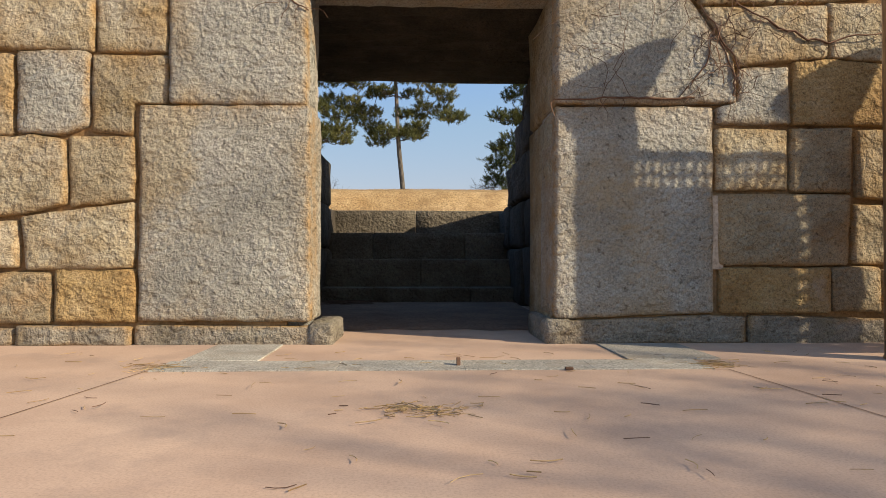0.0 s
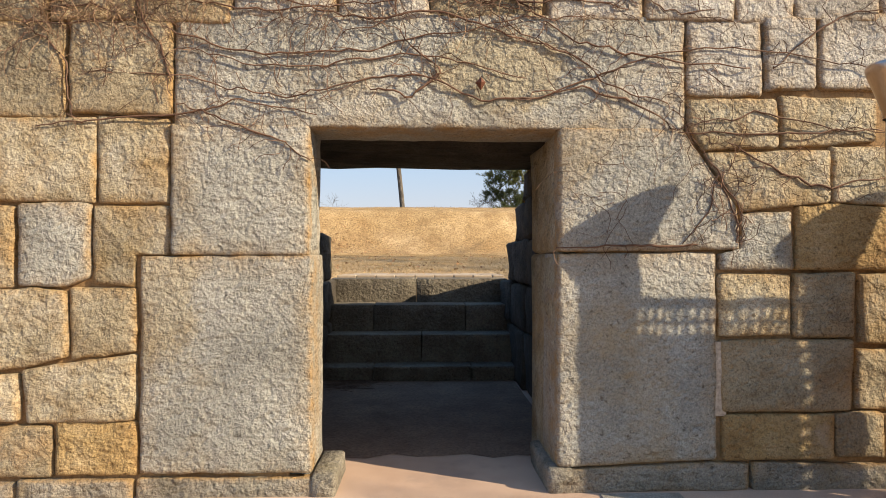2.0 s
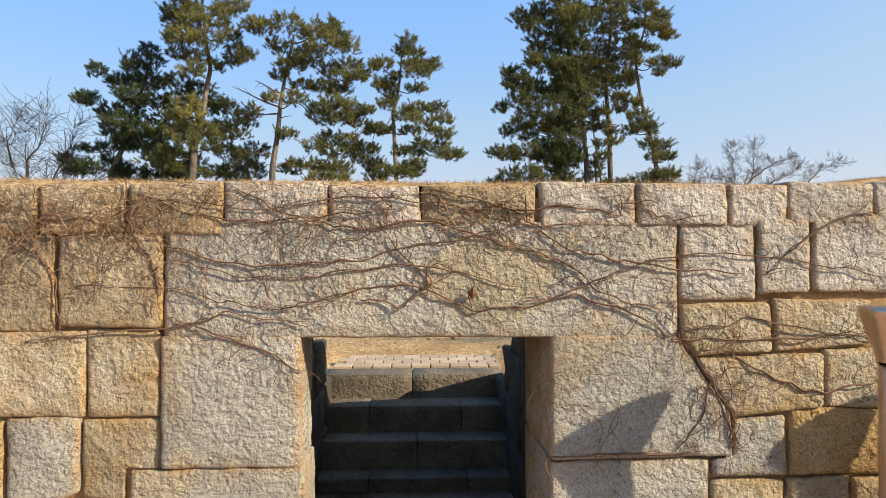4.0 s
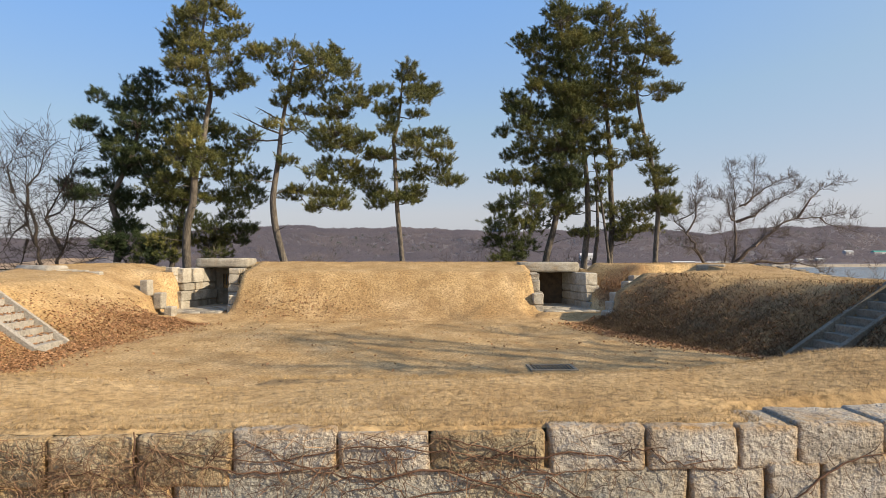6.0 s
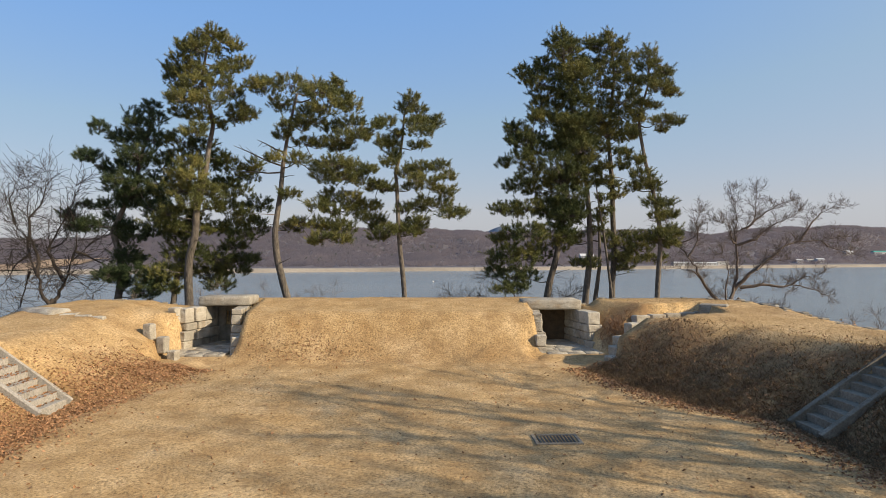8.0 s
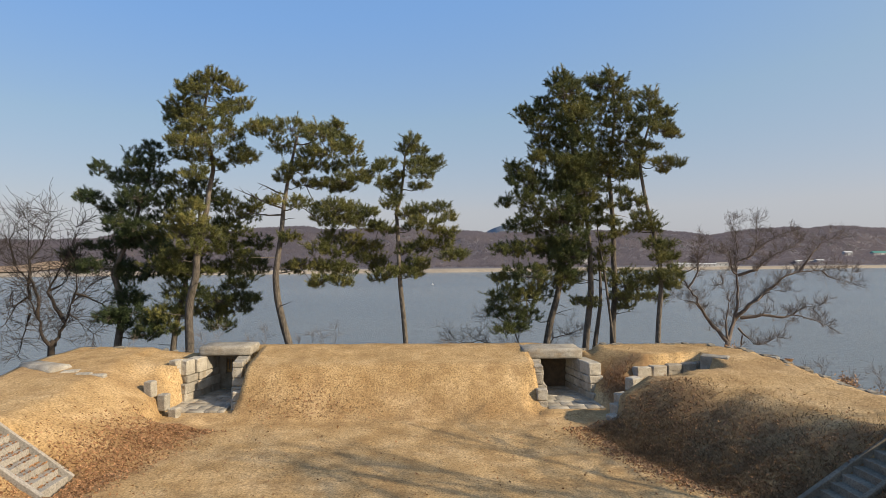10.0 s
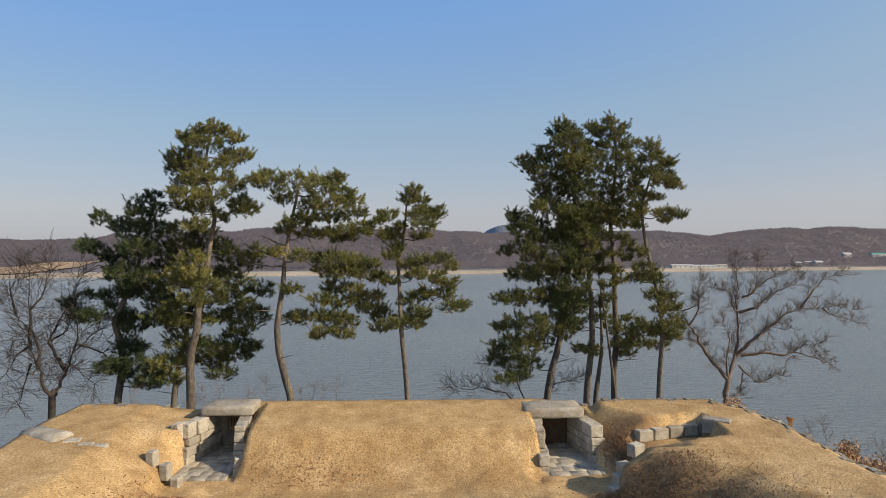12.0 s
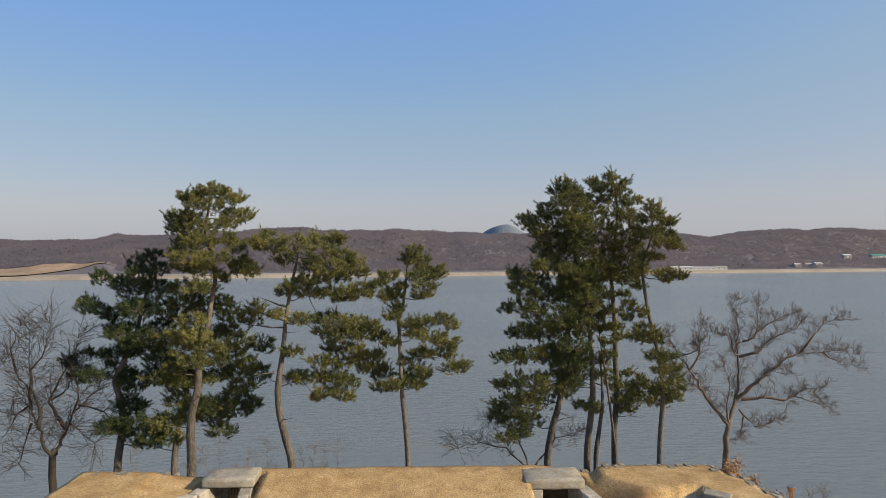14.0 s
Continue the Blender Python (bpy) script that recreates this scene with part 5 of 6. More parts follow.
bare_tree("bare_tree", "leafless multi-stemmed tree at the bank's end", "tree",
          [P(30.6, (-18.8, -0.3), (-18.8, 2.8), (-18.7, 3.1)),
           P(30.6, (-18.7, 2.8), (-18.5, 3.5), (-18.3, 4.0), (-17.6, 5.0), (-16.8, 5.9), (-16.1, 6.6)),
           P(30.6, (-17.6, 5.0), (-17.2, 6.1), (-17.5, 7.2)),
           P(30.6, (-18.3, 4.0), (-18.7, 4.8), (-18.9, 5.6), (-18.6, 6.6), (-17.9, 7.5), (-17.3, 8.8)),
           P(30.6, (-18.8, 2.8), (-19.1, 3.5), (-19.2, 4.3), (-19.6, 5.2), (-20.4, 5.6), (-21.3, 5.7)),
           P(30.6, (-19.6, 5.2), (-19.9, 6.1), (-20.7, 6.9), (-21.5, 7.4)),
           P(30.6, (-19.2, 4.3), (-19.2, 5.3), (-19.6, 6.4), (-19.9, 7.7), (-19.9, 9.1)),
           P(30.6, (-19.8, 6.0), (-19.6, 7.2), (-19.0, 8.2), (-18.9, 9.5)),
           P(30.6, (-20.7, 6.9), (-20.9, 8.2), (-20.6, 9.3)),
           P(30.6, (-20.0, 5.3), (-20.7, 4.8), (-21.2, 3.6)),
           P(30.6, (-19.6, 4.5), (-20.3, 3.6), (-20.6, 2.3)),
           P(30.6, (-18.1, 4.5), (-17.3, 4.3), (-16.7, 3.4)),
           P(30.6, (-17.3, 5.5), (-16.4, 5.0), (-15.7, 4.2)),
           P(30.6, (-18.9, 5.6), (-18.2, 6.1), (-18.0, 6.9))], 0.19, 9, 2, 0.05, 0.0095, bark=dark_twig_mat, spray=1.5)
bare_tree("bare_shrub", "leafless drooping shrub below the pines", "shrub",
          [P(32, (6.0, -0.5), (5.6, 1.5)), P(32, (5.6, 1.4), (4.4, 2.4), (3.0, 2.8), (1.8, 2.6)), P(32, (5.6, 1.5), (5.0, 3.2), (3.8, 4.2)), P(32.3, (5.8, 1.3), (7.2, 2.8), (8.4, 3.2))], 0.09, 17, 3, 0.03, 0.006, 0.3)
for k, x in enumerate((-8.6, -7.9, -9.4, -5.6, -11.0, -12.3, -10.2, -7.2, -5.0, -4.4, -2.2, -14.2)):
    g = ground_z(x, 29)
    h = 3.0 + 0.8 * math.sin(k * 2.3)
    bare_tree("bare_shrub", "thin leafless saplings behind the bank", "shrub", [P(29, (x, g), (x + 0.05, g + 2.0)), P(29, (x, g + 1.9), (x + 0.15, h - 1), (x + 0.1, h)), P(29.2, (x, g + 1.8), (x - 0.3, h - 1.4), (x - 0.5, h - 0.4))], 0.025, 30 + k, 2, 0.0, 0.0035, 0.2)


def leafy_shrub(label, x, y, z, r, seed):
    rnd = random.Random(seed)
    t = thing("rusty_shrub", label, "shrub", "shrubs outside the rim")
    g = ground_z(x, y)
    v, f, lv, lf = [], [], [], []
    for _ in range(26):
        e = Vector((x + rnd.gauss(0, r * 0.6), y + rnd.gauss(0, r * 0.5), z + rnd.uniform(-0.4, 1) * r))
        a = Vector((x + rnd.gauss(0, 0.15), y, g))
        tube(v, f, [a, a.lerp(e, 0.5) + Vector((rnd.gauss(0, 0.15), 0, 0.1)), e], [0.025, 0.015, 0.005], 4)
        for _ in range(90):
            q = a.lerp(e, 1 - 0.42 * rnd.random() ** 1.5) + Vector((rnd.gauss(0, 0.13), rnd.gauss(0, 0.13), rnd.gauss(0, 0.13)))
            d = Vector((rnd.gauss(0, 1), rnd.gauss(0, 1), rnd.gauss(0, 1))).normalized() * 0.05
            u = d.orthogonal() * 0.6
            b = len(lv)
            lv.extend((tuple(q - d), tuple(q + u), tuple(q + d), tuple(q - u)))
            lf.append((b, b + 1, b + 2, b + 3))
    tagged(part("stem", (v, f), twig_mat, t), kind="stuff")
    tagged(part("foliage", (lv, lf), rust_mat, t), kind="stuff")


rust_mat = surface("rusty_leaf", [(0.3, (0.26, 0.135, 0.06)), (0.7, (0.42, 0.25, 0.115))], [(0.3, G(0.7)), (0.7, G(1.2))], 0.7, 0.0, 0.01, 2, 30, None, None, 0.4, island=True)
for k, (x, y, z, r) in enumerate(((16.6, 22.5, 2.1, 0.55), (17.3, 22.2, 1.7, 0.5), (14.9, 28.6, 2.2, 0.8), (15.6, 28.0, 1.5, 0.8), (16.4, 27.6, 0.9, 0.6), (16.9, 22.6, 1.1, 0.6), (17.6, 27.0, 0.5, 0.6))):
    leafy_shrub("bush still hung with rust-brown dead leaves", x, y, z, r, 80 + k)
for k, (x, y, h) in enumerate(((15.9, 20.6, 3.2), (17.6, 25.5, 2.4))):
    g = ground_z(x, y)
    bare_tree("bare_shrub", "thin leafless saplings beyond the rim", "shrub", [P(y, (x, g), (x + 0.05, g + 1.2)), P(y, (x, g + 1.1), (x + 0.15, h - 0.6), (x + 0.1, h)), P(y, (x, g + 1.0), (x - 0.3, h - 0.9), (x - 0.4, h - 0.3))], 0.025, 50 + k, 2, 0.0, 0.0035, 0.18)


# ---- gun ports in the far bank ----
def gun_port(label, walls, lintel, floor, back, slot=True):
    t = thing("gun_port", label, "gun port", "gun ports of the far bank")
    t["kind"] = "structure"
    x0, y0, x1, y1, z0, z1 = lintel
    smooth_shade(part("lintel", rough_box(x0, y0, z0, x1, y1, z1, x0, 0.022, 0.05, 3), stone_port, t))
    for n, (ax, ay, bx, by, za, zb, thick) in enumerate(walls):
        a, b = Vector((ax, ay, 0)), Vector((bx, by, 0))
        r = random.Random(n + 3)
        z = za
        while z < zb - 0.1:
            h = min(r.uniform(0.3, 0.46), zb - z)
            if zb - (z + h) < 0.18:
                h = zb - z
            L = (b - a).length
            s = (b - a).length * (0.15 * (z - za) / max(0.1, zb - za) + 0.07 * r.random())
            while s < L - 0.05:
                w = min(r.uniform(0.5, 0.9), L - s)
                if L - (s + w) < 0.25:
                    w = L - s
                o = part("stone", rough_box(s + 0.01 - 0.08 * r.random() * (s == 0), -thick / 2 + r.uniform(-0.08, 0.06), z + 0.008, s + w - 0.01, thick / 2, z + h - 0.008, z + s, 0.03, 0.03, 2), stone_port, t)
                o.matrix_world = Matrix.Translation(a) @ Matrix.Rotation(math.atan2((b - a).y, (b - a).x), 4, "Z")
                s += w
            z += h
    fx0, fy0, fx1, fy1, fz = floor
    r = random.Random(8)
    y = fy0
    while y < fy1 - 0.1:
        d = min(r.uniform(0.35, 0.6), fy1 - y)
        x = fx0
        while x < fx1 - 0.05:
            w = min(r.uniform(0.4, 0.8), fx1 - x)
            smooth_shade(part("flagstone", rough_box(x + 0.006, y + 0.006, fz - 0.12, x + w - 0.006, y + d - 0.006, fz + r.uniform(0.02, 0.04), x + y, 0.008, 0.008, 1), stone_port, t))
            x += w
        y += d
    bx0, bx1, by, bz0, bz1 = back
    mid = (bx0 + bx1) / 2
    if not slot:
        # dark earth colour stands in for the shade of a deeper recess
        part("back_wall", rough_box(bx0, by, bz0, bx1, by + 0.3, bz1, bx0, 0.02, 0.0, 1), mortar, t)
        return
    for a, b, c, d in ((bx0, bz0, mid - 0.22, bz1), (mid + 0.22, bz0, bx1, bz1), (mid - 0.22, bz0, mid + 0.22, bz0 + 0.75), (mid - 0.22, bz1 - 0.35, mid + 0.22, bz1)):
        part("back_wall", rough_box(a, by, b, c, by + 0.3, d, a + b, 0.02, 0.0, 1), STONE["plinth"], t)
    for k in range(3):
        part("lattice_bar", rough_box(mid - 0.13 + k * 0.12, by + 0.1, bz0 + 0.75, mid - 0.09 + k * 0.12, by + 0.14, bz1 - 0.35, k, 0, 0, 0), iron_mat, t)


gun_port("pale granite gun port with a slab lintel and lit side wall",
         ((-9.75, 23.85, -9.1, 26.2, 1.55, 3.2, 0.5), (-7.3, 23.2, -7.75, 26.2, 1.5, 3.2, 0.42), (-10.15, 24.1, -9.75, 24.0, 1.6, 3.25, 0.5), (-7.45, 23.05, -7.0, 23.15, 1.4, 2.2, 0.4)),
         (-9.4, 25.1, -7.25, 26.5, 3.22, 3.6), (-9.7, 22.4, -7.5, 26.2, 1.58), (-9.3, -7.5, 26.2, 1.55, 3.25))
gun_port("pale granite gun port with a thick slab lintel",
         ((4.55, 23.0, 4.75, 26.2, 1.5, 3.0, 0.4), (7.05, 23.6, 6.55, 26.2, 1.5, 3.0, 0.55), (4.3, 22.85, 4.75, 22.85, 1.4, 2.25, 0.4)),
         (4.2, 25.0, 6.75, 26.5, 3.0, 3.42), (4.75, 22.4, 6.9, 26.2, 1.56), (4.7, 6.7, 26.2, 1.55, 3.05), False)


def loose_block(label, x, y, z, w, d, h, turn=0, seed=0, worn=0.035):
    o = part("stone_block", rough_box(-w / 2, -d / 2, 0, w / 2, d / 2, h, seed, 0.02, worn, 2), stone_port)
    if worn > 0.05:
        smooth_shade(o)
    o.matrix_world = pose(x, y, z, 0, 0, turn)
    tagged(o, label, "stone block", "edging stones of the banks")


for k, (x, y, w, top) in enumerate(((-10.05, 22.1, 0.34, 2.82), (-9.54, 22.05, 0.34, 2.36), (-9.15, 22.05, 0.34, 1.86), (6.72, 20.85, 0.45, 1.75), (6.95, 21.15, 0.42, 2.05), (7.25, 21.5, 0.5, 2.35), (8.05, 22.5, 0.55, 2.72))):
    h = 0.6 if x < 0 else 0.5
    loose_block("hewn granite edging block set in the turf bank", x, y, top - h, w, 0.34 if x < 0 else 0.42, h, 25 if x > 0 else -12, k)
for k in range(2):
    x, y = -12.3 + k * 0.508, 21.89 + k * -0.019
    loose_block("hewn granite block of a low kerb in the turf", x, y, ground_z(x, y) - 0.32, 0.52, 0.3, 0.36, 0, k + 50)
for k in range(5):
    x, y = 8.8 + k * 0.7, 23.65 + k * 0.175
    loose_block("hewn granite edging block set in the turf bank", x, y, 2.44 + 0.02 * k, 0.68, 0.4, 0.46, 14, k + 30)


def rim_stones(points, seed):
    r = random.Random(seed)
    t = thing("rubble_edge", "line of low rough rubble stones along the bank's rim", "stone edging")
    t["kind"] = "structure"
    for (ax, ay), (bx, by) in zip(points, points[1:]):
        n = int(math.hypot(bx - ax, by - ay) / 0.26)
        for k in range(n):
            x, y = ax + (bx - ax) * k / n + r.gauss(0, 0.12), ay + (by - ay) * k / n + r.gauss(0, 0.12)
            w, h = r.uniform(0.07, 0.17), r.uniform(-0.06, 0.045)
            z = ground_z(x - 0.3 * (x > 5), y - 0.3 * (y > 25))
            part("rubble_stone", rough_box(x - w, y - 0.16, z - 0.35, x + w, y + 0.16, z + h, r.random() * 50, 0.03, 0.02, 1), STONE["plinth"], t)


rim_stones([(7.2, 26.7), (12.85, 26.7), (13.4, 25.3), (14.1, 23.2), (14.45, 20.3), (14.55, 18.4), (14.6, 13.0)], 4)
rim_stones([(-15.2, 26.6), (-11.0, 26.7)], 6)
loose_block("grey granite slab capping a side gun port", 11.8, 23.6, 2.72, 1.05, 0.6, 0.62, -35, 21)
loose_block("long pale kerb stone on the bank's rim", 13.85, 24.25, ground_z(13.5, 24.25) - 0.33, 2.2, 0.28, 0.3, -72, 61)
loose_block("low granite slab capping a side gun port", -14.3, 22.9, 2.96, 2.2, 0.9, 0.38, -28, 22, 0.13)
loose_block("low granite slab beside a side gun port", -13.0, 22.3, 2.95, 0.6, 0.5, 0.25, 10, 23)


# ---- yard stairs ----
def yard_stair(label, x0, y0, y1, side, z0, top, run, seed, mat):
    t = thing("yard_stair", label, "stairs", "stairs up the side banks")
    rise = 0.19
    n = int((top - z0) / rise)
    for k in range(n):
        xa = x0 + side * run * k
        xb = xa + side * run * 1.6
        part("step", rough_box(min(xa, xb), y0 + 0.05, z0 + rise * k - 0.2, max(xa, xb), y1 - 0.05, z0 + rise * (k + 1) - 0.05, seed + k, 0.005, 0.008, 1), mat, t)
    L = math.hypot(n * run, n * rise) + 0.3
    for y in (y0, y1):
        o = part("side_kerb", rough_box(-0.02, -0.075, -0.3, L, 0.075, 0.13, seed + y, 0.006, 0.015, 3), mat, t)
        o.matrix_world = Matrix.Translation((x0 - side * 0.06, y, z0 + 0.03)) @ Matrix.Rotation(0 if side > 0 else math.pi, 4, "Z") @ Matrix.Rotation(-math.atan2(rise, run), 4, "Y")


yard_stair("pale concrete stair with sloping side kerbs, leaves on treads", -9.85, 15.35, 16.75, -1, 1.25, 3.0, 0.26, 5, concrete_mat)
yard_stair("grey concrete stair with sloping side kerbs, shade in its colour", 9.15, 13.22, 14.4, 1, 1.1, 3.0, 0.28, 9, dark_concrete_mat)

drain = thing("drain_grate", "square iron drain grate with a concrete frame in the lawn", "drain grate")
DY = 12.95
DZ = ground_z(2.95, DY + 0.35)
for a, b, c, d in ((2.42, 0, 3.48, 0.08), (2.42, 0.62, 3.48, 0.7), (2.42, 0.08, 2.5, 0.62), (3.4, 0.08, 3.48, 0.62)):
    part("frame", rough_box(a, DY + b, DZ - 0.1, c, DY + d, DZ + 0.02, a, 0.003, 0.008, 0), dark_concrete_mat, drain)
for k in range(11):
    part("bar", rough_box(2.53 + k * 0.077, DY + 0.08, DZ - 0.01, 2.565 + k * 0.077, DY + 0.62, DZ + 0.012, k, 0, 0, 0), iron_mat, drain)


# ---- sign with steel posts beside the gate ----
def sign():
    t = thing("sign_stand", "bronze-coloured steel stand with flared post caps and a pierced panel", "sign")
    for x in (2.19, 3.42):
        y = 2.62
        v, f = [], []
        c = [Vector((x, y, z)) for z in (0, 0.02, 1.92)]
        tube(v, f, c, [0.075, 0.068, 0.068], 28)
        post = smooth_shade(part("post", (v, f), steel_mat, t))
        v, f = [], []
        tube(v, f, [Vector((x, y, z)) for z in (1.90, 1.93, 2.0, 2.1, 2.135, 2.15)], [0.078, 0.08, 0.10, 0.135, 0.145, 0.14], 28)
        smooth_shade(part("cap", (v, f), steel_mat, post))
    def bar(a, b, c, d):
        bmesh.ops.create_cube(bm, size=1, matrix=Matrix.Translation(((a + b) / 2, 2.62, (c + d) / 2)) @ Matrix.Diagonal((b - a, 0.003, d - c, 1)))

    # a thin plate with rows of square holes
    bm = bmesh.new()
    bar(2.26, 3.36, 1.68, 1.74)
    z = 1.68
    for low, solid in ((1.62, 1.60), (1.54, 0.25)):
        for k in range(19):
            bar(2.26 + k * 0.058, 2.286 + k * 0.058, low, z)
        z = solid
        bar(2.26, 3.22, solid, low)
    bar(3.30, 3.36, 0.25, 1.6)
    for k in range(16):
        bar(3.22, 3.30, 0.3 + k * 0.08, 0.335 + k * 0.08)
    part("panel", bm, steel_mat, t)


sign()
far_sign = thing("sign_stand", "bronze-coloured steel sign post with a flared cap beyond the rim", "sign")
for x in (15.9, 14.5):
    v, f = [], []
    tube(v, f, [Vector((x, 25.2, z)) for z in (-2.2, 2.71)], [0.085, 0.085], 12)
    post = part("post", (v, f), steel_mat, far_sign)
    v, f = [], []
    tube(v, f, [Vector((x, 25.2, 2.71 + z)) for z in (-0.02, 0.06, 0.16, 0.2, 0.21)], [0.09, 0.12, 0.17, 0.18, 0.17], 12)
    part("cap", (v, f), steel_mat, post)
part("panel", rough_box(14.6, 25.18, -0.6, 15.8, 25.22, 2.36, 0, 0, 0, 0), steel_mat, far_sign)


# ---- paving details ----
kerb = thing("threshold_kerb", "grey granite kerb strip set flush before the gate", "kerb")
kerb["kind"] = "structure"
for a, b in ((-1.1, -0.35), (-0.352, 0.18), (0.178, 0.72), (0.718, 1.22)):
    part("kerb_stone", rough_box(a, 2.42, -0.08, b, 2.64, 0.005, a, 0.001, 0.003, 2), kerb_mat, kerb)
for x0, x1 in ((-1.06, -0.72), (0.93, 1.36)):
    part("kerb_stone", rough_box(x0, 2.645, -0.08, x1, 3.12, 0.007, x0, 0.001, 0.003, 2), kerb_mat, kerb)

for x0, y0, x1, y1 in ((-1.11, 2.44, -1.40, 0.3), (1.27, 2.41, 1.50, 0.3), (-9.0, 0.9, 9.0, 0.82)):
    d = Vector((x1 - x0, y1 - y0, 0)).normalized()
    w = Vector((-d.y, d.x, 0)) * 0.003
    q = [Vector((x0, y0, 0.002)) - w, Vector((x1, y1, 0.002)) - w, Vector((x1, y1, 0.002)) + w, Vector((x0, y0, 0.002)) + w]
    part("paving_joint", ([tuple(p) for p in q], [(0, 1, 2, 3)]), floor_brown_mat, front)


def sticks(name, label, count, region, seed, length, mat, z=0.003):
    rnd = random.Random(seed)
    v, f = [], []
    for _ in range(count):
        x, y = region(rnd)
        a, n = rnd.gauss(0, 0.7), rnd.uniform(0.4, 1.2) * length
        p = Vector((x, y, z + rnd.uniform(0, 0.008)))
        bend = rnd.gauss(0, 0.9)
        pts = [p]
        for k in range(3):
            p = p + Vector((math.cos(a + bend * k / 3), math.sin(a + bend * k / 3), rnd.uniform(-0.02, 0.04))) * n / 3
            pts.append(Vector((p.x, p.y, max(p.z, z))))
        tube(v, f, pts, [rnd.uniform(0.0008, 0.0017)] * 4, 3)
    tagged(part(name, (v, f), mat), label, "litter", kind="stuff")


sticks("twig_litter", "thin dry twigs strewn on the paving", 34, lambda r: (r.uniform(-2.2, 2.4), r.uniform(0.9, 2.9)), 3, 0.06, vine_mat)
sticks("straw_litter", "pale dry stalks strewn on the paving", 170, lambda r: (r.uniform(-2.2, 2.4), r.uniform(0.9, 2.9)), 13, 0.075, straw_mat)
sticks("straw_litter", "clump of dry straw on the paving", 110, lambda r: (r.gauss(-0.02, 0.085), r.gauss(1.78, 0.035)), 4, 0.05, straw_mat)
sticks("straw_litter", "dry straw caught along the kerb ends", 120, lambda r: (r.choice((r.gauss(-1.13, 0.07), r.gauss(1.25, 0.06))), r.gauss(2.5, 0.06)), 5, 0.07, straw_mat)
chip = part("wood_chip", rough_box(0.15, 2.5, 0.004, 0.168, 2.53, 0.04, 3, 0.014, 0.003, 1), vine_mat)
tagged(chip, "small broken wood chip lying on the kerb", "wood chip")
chip = part("wood_chip", rough_box(0.585, 2.40, 0.002, 0.62, 2.415, 0.014, 5, 0.006, 0.003, 1), vine_mat)
tagged(chip, "small bark chip lying on the paving", "wood chip")
sticks("dry_weeds", "dark dry weeds heaped beside the lowest step", 260, lambda r: (r.gauss(-0.78, 0.12), r.gauss(5.85, 0.14)), 6, 0.22, vine_mat, 0.02)

# ---- shade trees outside the fort, behind and beside the camera ----
for k, (x, y, high, fine) in enumerate(((20, 6.5, 1.5, 2), (26, 4.9, 1.6, 2), (22, 2.6, 1.45, 2), (19, -7.0, 0.95, 2), (12, -4.2, 0.65, 2), (23, -7.6, 1.1, 2), (16, -4.6, 0.8, 2), (27, -9.6, 1.25, 2), (18.5, -5.6, 0.9, 2))):
    z = max(0, ground_z(x, y)) if y > 3.4 else 0
    s = high
    bare_tree("roadside_tree", "tall leafless tree outside the earthwork", "tree",
              [[(x, y, z - 0.2), (x, y, z + 3.5)], [(x, y, z + 3.3), (x - 0.8 * s, y + 0.6 * s, z + 6 * s), (x - 1.4 * s, y + s, z + 9 * s)], [(x, y, z + 3.4), (x + 0.6 * s, y - 0.8 * s, z + 6 * s), (x + 0.8 * s, y - 1.6 * s, z + 9 * s)],
               [(x, y, z + 3), (x - 0.4 * s, y - 1.2 * s, z + 5 * s), (x - 0.8 * s, y - 2.4 * s, z + 7 * s)], [(x, y, z + 3.2), (x + 0.2 * s, y + 1.4 * s, z + 5.5 * s), (x + 0.3 * s, y + 2.6 * s, z + 7.5 * s)]], 0.26 if y > 0 else 0.13, 60 + k, fine, 0.0, 0.017 if y > 0 else 0.014, 0.42)


# ---- creepers ----
creeper_count = [0]


def creeper(*pts):
    creeper_count[0] += 1
    rnd = random.Random(creeper_count[0])
    v, f = [], []
    line = []
    for a, b in zip(pts, pts[1:]):
        for k in range(7):
            line.append(Vector((a[0] + (b[0] - a[0]) * k / 7 + rnd.gauss(0, 0.012), FRONT - rnd.uniform(0.012, 0.032), a[1] + (b[1] - a[1]) * k / 7 + rnd.gauss(0, 0.014))))
    line.append(Vector((pts[-1][0], FRONT - 0.02, pts[-1][1])))
    n = len(line)
    for k in range(1, n - 1):
        line[k] = (line[k - 1] + line[k] * 2 + line[k + 1]) / 4
    r = rnd.uniform(0.0036, 0.0072)
    tube(v, f, line, [r * (1 - 0.5 * abs(2 * k / n - 1)) for k in range(n)], 5)
    vine = thing("creeper", "dry leafless creeper stem clinging to the stone wall", "creeper", "creepers on the gate wall")
    smooth_shade(part("stem", (v, f), vine_mat, vine))
    v, f = [], []
    for k in range(n):
        if rnd.random() < 0.5:
            p = line[k].copy()
            d = Vector((rnd.gauss(0, 1), 0, rnd.gauss(-0.2, 1))).normalized()
            tw = [p.copy()]
            for _ in range(rnd.randint(2, 6)):
                d = (d + Vector((rnd.gauss(0, 0.4), 0, rnd.gauss(-0.05, 0.4)))).normalized()
                p = p + d * 0.035
                p.y = FRONT - rnd.uniform(0.018, 0.05)
                if p.z < 2.755:
                    tw.append(p.copy())
            if len(tw) > 1:
                tube(v, f, tw, [rnd.uniform(0.0012, 0.0028)] * len(tw), 3)
    tagged(part("tendril_web", (v, f), vine_mat, vine), kind="stuff")


